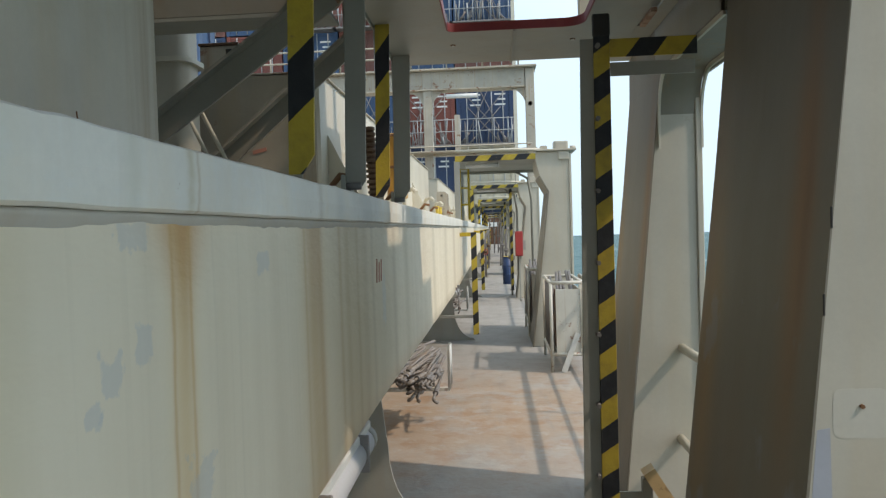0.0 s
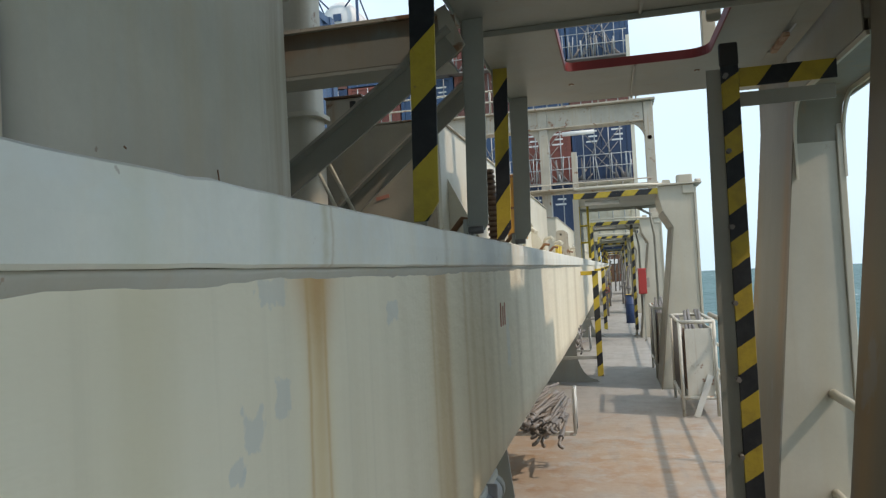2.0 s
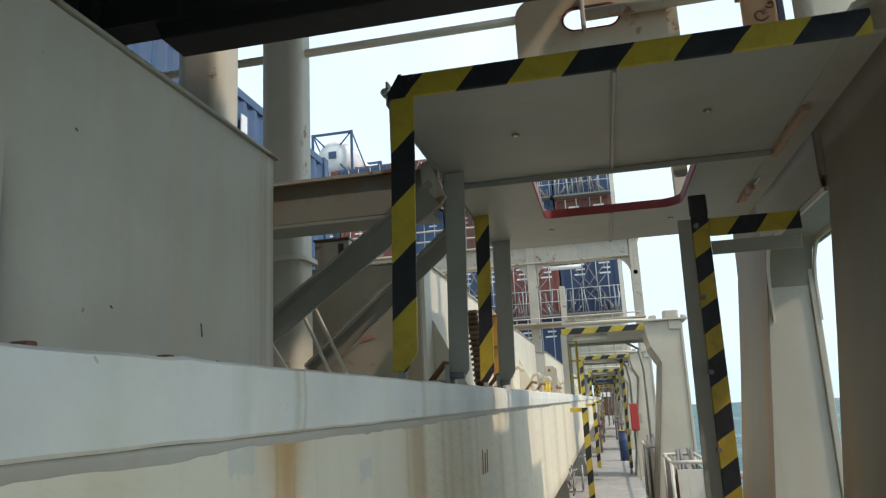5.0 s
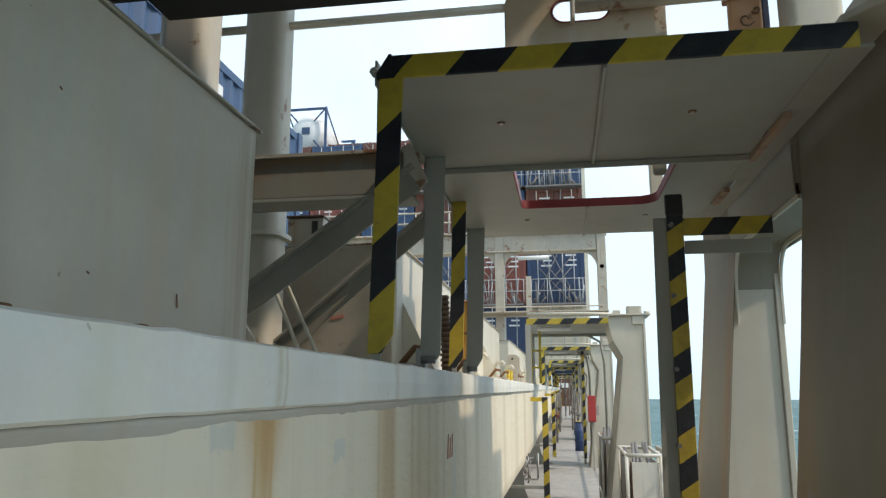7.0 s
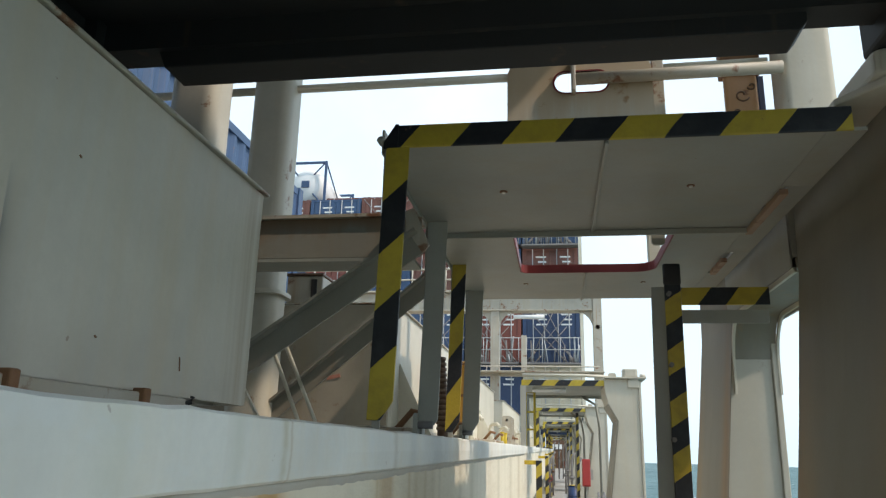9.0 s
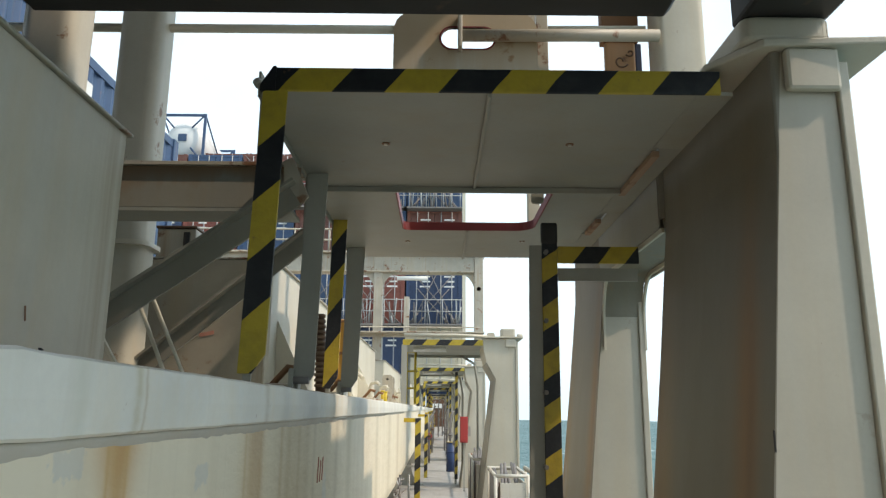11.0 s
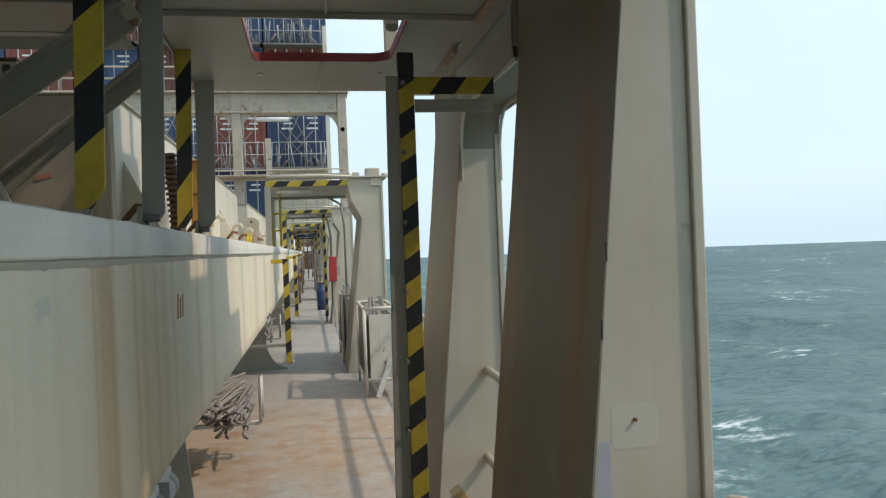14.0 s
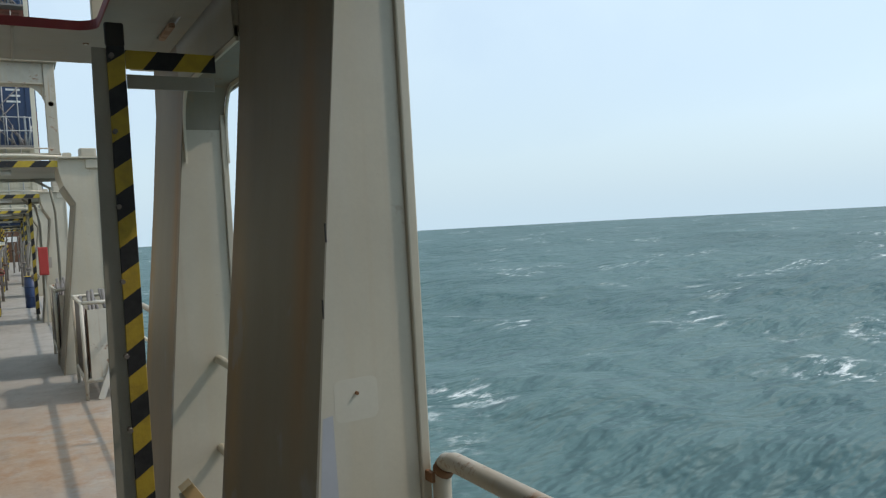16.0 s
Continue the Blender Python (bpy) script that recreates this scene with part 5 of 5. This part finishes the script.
# ---- bins of lashing gear beside the pedestals ----
def gear_bin(y, x0=0.60, x1=0.96):
    t = thing("gear_bin", ((x0 + x1) / 2, y + 0.4, 0), "white steel bin with pipe frame full of lashing bars", "bin", "gear bins by the pedestals")
    y1 = y + 1.1
    part("front_panel", box(x0 + 0.05, x1 - 0.03, y, y + 0.012, 0.20, 0.90, 0.003), BIN_PAINT, t, "dirty white front panel with dark drips")
    for k in range(6):
        part("side_bar", tube([(x0 + 0.02, y + 0.1 + 0.17 * k, 0.2), (x0 + 0.02, y + 0.1 + 0.17 * k, 0.97)], 0.02, sides=7), STEEL, t)
    # dark sheet put in for the shade inside the bin
    part("back_sheet", box(x0 + 0.06, x0 + 0.07, y + 0.05, y1 - 0.05, 0.24, 0.88), BROWN, t, "dark sheet added for the bin's shaded inside")
    part("side_panel", box(x1 - 0.032, x1 - 0.02, y + 0.02, y1 - 0.02, 0.24, 0.90, 0.003), BIN_PAINT, t)
    part("base", box(x0 + 0.03, x1 - 0.03, y + 0.02, y1 - 0.02, 0.2, 0.215), GREY, t)
    for z in (0.19, 0.97):
        part("frame_loop", tube([(x0, y, z), (x1, y, z), (x1, y1, z), (x0, y1, z), (x0, y, z)], 0.02), BIN_PAINT, t)
    for x in (x0, x1):
        for yy in (y, y1):
            part("leg", tube([(x, yy, 0.0), (x, yy, 0.97)], 0.018), BIN_PAINT, t)
    part("prop", beam_between((x1 - 0.22, y - 0.03, 0.0), (x1 - 0.06, y - 0.01, 0.42), 0.012, 0.06), WHITE, t, "leaning white prop")
    rng = random.Random(int(y * 10))
    for k in range(7):
        x = x0 + 0.06 + rng.random() * (x1 - x0 - 0.12)
        part("lashing_bar", tube([(x, y + 0.1 + rng.random() * 0.3, 0.75), (x + rng.uniform(-0.05, 0.05), y + 0.5 + rng.random() * 0.5, 0.96 + rng.random() * 0.12)], 0.018, sides=7), STEEL, t)


gear_bin(8.35, 0.62, 0.96)
gear_bin(10.95, 0.50, 0.80)

# ---- hose cabinet and drum ----
hose = thing("hose_cabinet", (0.56, 16.0, 0.97), "red fire hose cabinet fixed beside a pedestal", "hose cabinet")
part("case", box(0.48, 0.64, 16.0, 16.25, 0.97, 1.50, 0.01), RED, hose)
part("door", box(0.49, 0.63, 15.985, 15.999, 0.99, 1.48, 0.006), RED, hose)
part("bracket", box(0.62, 0.70, 16.1, 16.14, 1.1, 1.3), GREY, hose)
part("support", box(0.55, 0.58, 16.1, 16.13, 0.0, 0.98), GREY, hose)
drum = thing("drum", (0.39, 21.0, 0), "dark blue steel drum standing on the deck", "drum")
part("body", tube([(0.39, 21.0, 0.0), (0.39, 21.0, 0.30), (0.39, 21.0, 0.31), (0.39, 21.0, 0.76)], 0.135, sides=20), BLUE_DRUM, drum)
for z in (0.01, 0.26, 0.5, 0.745):
    part("hoop", tube([(0.39, 21.0, z), (0.39, 21.0, z + 0.02)], 0.143, sides=20), BLUE_DRUM, drum)
part("lid", disc(0.39, 21.0, 0.765, 0.13, 0.012, sides=20), YELLOW, drum, "yellow lid")

# ---- fittings on the coaming behind the hanging posts ----
lamp = thing("orange_case", (-0.60, 5.05, 1.70), "orange painted steel equipment case on the coaming", "equipment case")
part("case", box(-0.635, -0.54, 4.95, 5.25, 1.80, 2.20, 0.008), ORANGE, lamp)
part("rim", band([(-0.625, 1.82), (-0.55, 1.82), (-0.55, 2.18), (-0.625, 2.18)], 4.935, 4.95, 0.012, axis="y"), RUST, lamp)
part("shelf", box(-0.625, -0.55, 4.935, 4.95, 1.98, 1.995), RUST, lamp)
part("foot", box(-0.625, -0.575, 5.0, 5.2, 1.70, 1.80), GREY, lamp)
coil = thing("ribbed_hose", (-0.62, 4.2, 1.70), "brown ribbed rubber hose standing on the coaming", "hose")
part("hose", tube([(-0.60, 4.25, 1.70), (-0.605, 4.25, 1.9), (-0.63, 4.25, 2.14)], 0.030, sides=12), BROWN, coil)
for k in range(14):
    part("rib", disc(-0.60 - 0.0022 * k, 4.25, 1.76 + 0.028 * k, 0.037, 0.015, sides=12), RIBBED, coil)
for y in (3.05, 4.45, 6.4, 7.3, 9.4, 9.9):
    c = thing("hatch_cleat", (-0.55, y, 1.70), "rusty steel hatch cleat on the coaming rim", "cleat", "hatch cleats along the rim")
    part("block", box(-0.62, -0.5, y, y + 0.07, 1.70, 1.74, 0.008), RUSTY, c)
    part("arm", tube([(-0.6, y + 0.03, 1.73), (-0.54, y + 0.03, 1.80), (-0.5, y + 0.03, 1.79)], 0.012), RUST, c)
for y in (6.2, 7.9, 9.2, 12.5, 14):
    v = thing("bent_handle", (-0.7, y, 1.70), "cream bent pipe handle on the coaming", "handle", "bent pipe handles")
    part("pipe", tube([(-0.68, y, 1.70), (-0.68, y, 1.86), (-0.66, y - 0.02, 1.90), (-0.60, y - 0.1, 1.91), (-0.57, y - 0.14, 1.88)], 0.016), CREAM, v)
reel = thing("gear_stand", (-0.55, 9.6, 1.70), "rusty steel frame of lashing gear on the rim", "frame")
for y in (9.3, 9.75):
    part("plate", prism(rounded(-0.66, -0.54, 1.70, 2.05, 0.03, 3), "y", y, y + 0.02), RUSTY, reel)
for z in (1.78, 1.9, 2.0):
    part("bar", tube([(-0.6, 9.3, z), (-0.6, 9.77, z)], 0.015), STEEL, reel)

jbox = thing("junction_box", (-1.34, 4.1, 2.40), "brown weathered steel box on the hatch cover edge", "junction box")
part("case", box(-1.44, -1.24, 4.03, 4.25, 2.40, 2.55, 0.006), RUSTY, jbox)
part("lid", box(-1.445, -1.235, 4.02, 4.26, 2.551, 2.565, 0.004), BROWN, jbox, "brown lid")
# no real hole: its dark inside is a black block on the case
part("opening", box(-1.30, -1.27, 4.018, 4.031, 2.42, 2.53), BLACK, jbox)
mark = thing("paint_mark", (-1.14, 3.99, 2.0), "small red paint mark on the hatch cover end", "paint mark")
part("stroke", beam_between((-1.17, 3.988, 2.0), (-1.10, 3.988, 2.015), 0.004, 0.018), MARK_RED, mark)

# ---- lashing tower beyond ----
def tower(y, xr=0.93, xl=-1.38, top=5.16):
    t = thing("lashing_tower", (-0.3, y, 0), "tall cream steel lashing tower with rails across the ship", "lashing tower", "lashing towers")
    for x in (xr, xl, xl - 4.6):
        part("column", box(x - 0.1, x + 0.1, y - 0.02, y + 0.25, 1.7 if x < 0 else 2.6, top, 0.012), TOWER, t)
    part("head_beam", box(-9.0, xr - 0.11, y, y + 0.3, top - 0.40, top, 0.012), TOWER, t)
    part("head_plate", box(-9.0, xr + 0.15, y - 0.15, y + 0.6, top + 0.001, top + 0.04, 0.004), RUSTY, t)
    part("middle_beam", box(-9.0, xr - 0.101, y - 0.05, y + 0.2, 3.25, 3.33, 0.01), TOWER, t)
    part("walk_plate", box(-9.0, xr + 0.1, y - 0.4, y - 0.051, 3.305, 3.33, 0.004), RUSTY, t)
    for x, way in ((xl + 0.1, 1), (xl - 0.1, -1), (xr - 0.1, -1)):
        arc = [(x + way * 0.42 * (1 - math.sin(radians(a))), top - 0.43 - 0.42 * (1 - math.cos(radians(a)))) for a in range(0, 91, 15)]
        part("haunch", prism([(x, top - 0.429)] + arc, "y", y + 0.04, y + 0.07), TOWER, t, "curved haunch plate")
    part("under_flange", box(-9.0, xr - 0.11, y - 0.06, y + 0.36, top - 0.43, top - 0.401, 0.004), RUSTY, t, "rust-brown lower flange")
    part("lamp_tube", tube([(-0.95, y - 0.1, 4.57), (-0.25, y - 0.1, 4.57)], 0.05), MARK, t, "white tube lamp")
    part("short_post", box(-0.77, -0.65, y - 0.3, y - 0.2, 3.34, 4.12, 0.006), TOWER, t)
    for z in (3.42,):
        part("rail", tube([(-9.0, y - 0.4, z), (xr, y - 0.4, z)], 0.014, sides=6), TOWER, t)
    for z in (5.45, 5.7):
        part("rail", tube([(-9.0, y - 0.15, z), (xr - 0.2, y - 0.15, z)], 0.02, sides=6), TOWER, t)
    for k in range(12):
        x = xr - 0.25 - 0.8 * k
        part("stanchion", tube([(x, y - 0.15, 5.2), (x, y - 0.15, 5.72)], 0.018, sides=6), TOWER, t)
    part("knob", disc(xr, y - 0.02, 4.35, 0.05, 0.03, "y"), RUST, t)


tower(16.95)
mast = thing("vent_post", (0.9, 21.0, 2.6), "cream steel post above the pedestals", "post")
part("post", box(0.82, 0.94, 25.2, 25.32, 2.7, 9.2, 0.01), CREAM, mast)

# ---- container stacks ahead ----
COLOURS = [
    [BOX_CREAM, BOX_NAVY, BOX_NAVY, BOX_BLUE, BOX_RED, BOX_BLUE],
    [BOX_NAVY, BOX_RED, BOX_BLUE, BOX_BLUE, BOX_NAVY, BOX_RED],
    [BOX_BROWN, BOX_BLUE, BOX_BROWN, BOX_BLUE, BOX_RED, BOX_NAVY],
    [BOX_BLUE, BOX_BLUE, BOX_RED, BOX_BROWN, BOX_BLUE, BOX_BROWN],
]
WORDS = {BOX_BLUE.name: "blue", BOX_NAVY.name: "dark blue", BOX_RED.name: "red", BOX_BROWN.name: "brown", BOX_CREAM.name: "cream"}
for row, colours in enumerate(COLOURS):
    for col, m in enumerate(colours):
        container("container", -1.42 - 2.50 * col, 32.0, 2.61 + 2.58 * row, m, label=f"{WORDS[m.name]} shipping container with lock rods in a stack", height=2.56, marks=3)


def lashing(x, z, y=31.85, seed=1):
    """Crossed rods on the container ends, and the narrow walkway with rails and hung-up gear before them."""
    t = thing("lashing_rods", (x, y, z), "crossed steel lashing rods and walkway rails before containers", "lashing rods", "crossed lashing rods")
    rng = random.Random(seed)
    for a, b, h in ((0.1, 2.3, 2.5), (2.3, 0.1, 2.5), (0.25, 1.5, 2.6), (2.15, 0.9, 2.6), (0.5, 1.9, 1.6), (1.9, 0.5, 1.6)):
        rod = part("rod", tube([(x + a, y, z), (x + b, y + 0.1, z + h)], 0.018, sides=6), STEEL, t)
        q = Vector((x + a, y, z)).lerp(Vector((x + b, y + 0.1, z + h)), 0.2)
        part("turnbuckle", tube([(x + a, y - 0.02, z), (q.x, q.y - 0.02, q.z)], 0.034, sides=6), STEEL, rod)
    for h in (0.55, 1.05):
        part("walk_rail", tube([(x - 0.1, y - 0.35, z + h), (x + 2.5, y - 0.35, z + h)], 0.018, sides=6), LOCK_ROD, t)
    for k in range(4):
        part("upright", tube([(x + 0.1 + 0.75 * k, y - 0.35, z), (x + 0.1 + 0.75 * k, y - 0.35, z + 1.05)], 0.018, sides=6), LOCK_ROD, t)
    for k in range(13):
        u = x + 0.12 + 2.2 * rng.random()
        tall = rng.uniform(0.35, 1.15)
        part("hung_bar", tube([(u, y - 0.28, z), (u + rng.uniform(-0.14, 0.14), y - 0.3, z + tall)], rng.choice((0.02, 0.028, 0.04)), sides=5), STEEL if k % 3 else LOCK_ROD, t)
    part("walkway", box(x - 0.15, x + 2.5, y - 0.5, y + 0.02, z - 0.07, z, 0.004), STEEL, t)


for col in range(4):
    for lvl in (1, 3):
        lashing(-1.42 - 2.5 * col, 2.61 + 2.58 * lvl, seed=3 * col + lvl)

# stacks further inboard
for col in range(6):
    for lvl in range(5):
        m = (BOX_BROWN, BOX_BROWN, BOX_NAVY, BOX_BLUE, BOX_RED, BOX_BLUE)[col] if lvl == 4 else (BOX_BLUE, BOX_RED, BOX_NAVY)[(col + lvl * 2) % 3]
        container("container", -13.35 + 2.48 * col, 40.0, 2.42 + 2.682 * lvl, m, label=f"{WORDS[m.name]} shipping container in a tall distant stack", marks=2, height=2.682)
for lvl in range(5):
    container("container", -16.0, 40.0, 2.42 + 2.57 * lvl, BOX_NAVY, label="dark blue shipping container in a tall distant stack", height=2.57)
inboard = container("container", -6.14, 4.15, 2.40, BOX_BLUE, label="blue ribbed shipping container standing on the hatch cover", doors=True, height=2.92)
part("marking", box(-3.712, -3.70, 7.5, 7.64, 4.72, 5.0), MARK, inboard, "white painted shape")

# ---- tank container ----
tank = thing("tank_container", (-14.75, 41.0, 15.28), "white tank in a blue frame on top of a stack", "tank container")
x0, x1, y0, y1, z0, z1 = -16.0, -13.52, 40.0, 46.0, 15.28, 18.2
for x in (x0, x1):
    for y in (y0, y1):
        part("frame_post", box(x - 0.07, x + 0.07, y - 0.07, y + 0.07, z0, z1, 0.01), BOX_BLUE, tank)
for y in (y0, y1):
    for z in (z0 + 0.08, z1 - 0.08):
        part("frame_bar", box(x0, x1, y - 0.06, y + 0.06, z - 0.07, z + 0.07, 0.01), BOX_BLUE, tank)
    for sx, sz in ((1, 1), (1, -1), (-1, 1), (-1, -1)):
        cx, cz = (x0 + x1) / 2, (z0 + z1) / 2
        part("frame_stay", tube([(cx + sx * 0.5, y, cz + sz * 0.6), (cx + sx * 1.2, y, cz + sz * 1.38)], 0.05, sides=6), BOX_BLUE, tank)
for x in (x0, x1):
    part("frame_bar", box(x - 0.06, x + 0.06, y0, y1, z0 + 0.01, z0 + 0.15, 0.01), BOX_BLUE, tank)
    part("frame_stay", tube([(x, y0 + 0.1, z1 - 0.1), (x, y0 + 2.6, z0 + 1.4)], 0.05, sides=6), BOX_BLUE, tank)
prof = [(0.0, 0.3), (0.1, 0.75), (0.28, 1.02), (0.5, 1.15), (5.4, 1.15), (5.7, 0.95), (5.85, 0.2)]
bm = bmesh.new()
rings = [[bm.verts.new((-14.76 + r * math.cos(a), 40.05 + d, 16.74 + r * math.sin(a))) for a in (2 * math.pi * k / 28 for k in range(28))] for d, r in prof]
for a, b in zip(rings, rings[1:]):
    for k in range(28):
        bm.faces.new((a[k], a[(k + 1) % 28], b[(k + 1) % 28], b[k])).smooth = True
bm.faces.new(rings[0])
bm.faces.new(rings[-1])
part("vessel", bm, MARK, tank, "white rounded vessel")
part("label_plate", box(-15.0, -14.52, 39.98, 40.04, 16.56, 16.98), BOX_BLUE, tank, "small blue plate")
for z in (16.35, 17.3):
    part("band", tube([(-14.76 + 0.5 * math.cos(a), 40.18, z - 0.56 * (z > 17) + 0.1 + 0.1 * math.sin(a)) for a in (k * math.pi / 6 for k in range(13))], 0.02, sides=5), LOCK_ROD, tank, "grey fitting ring")
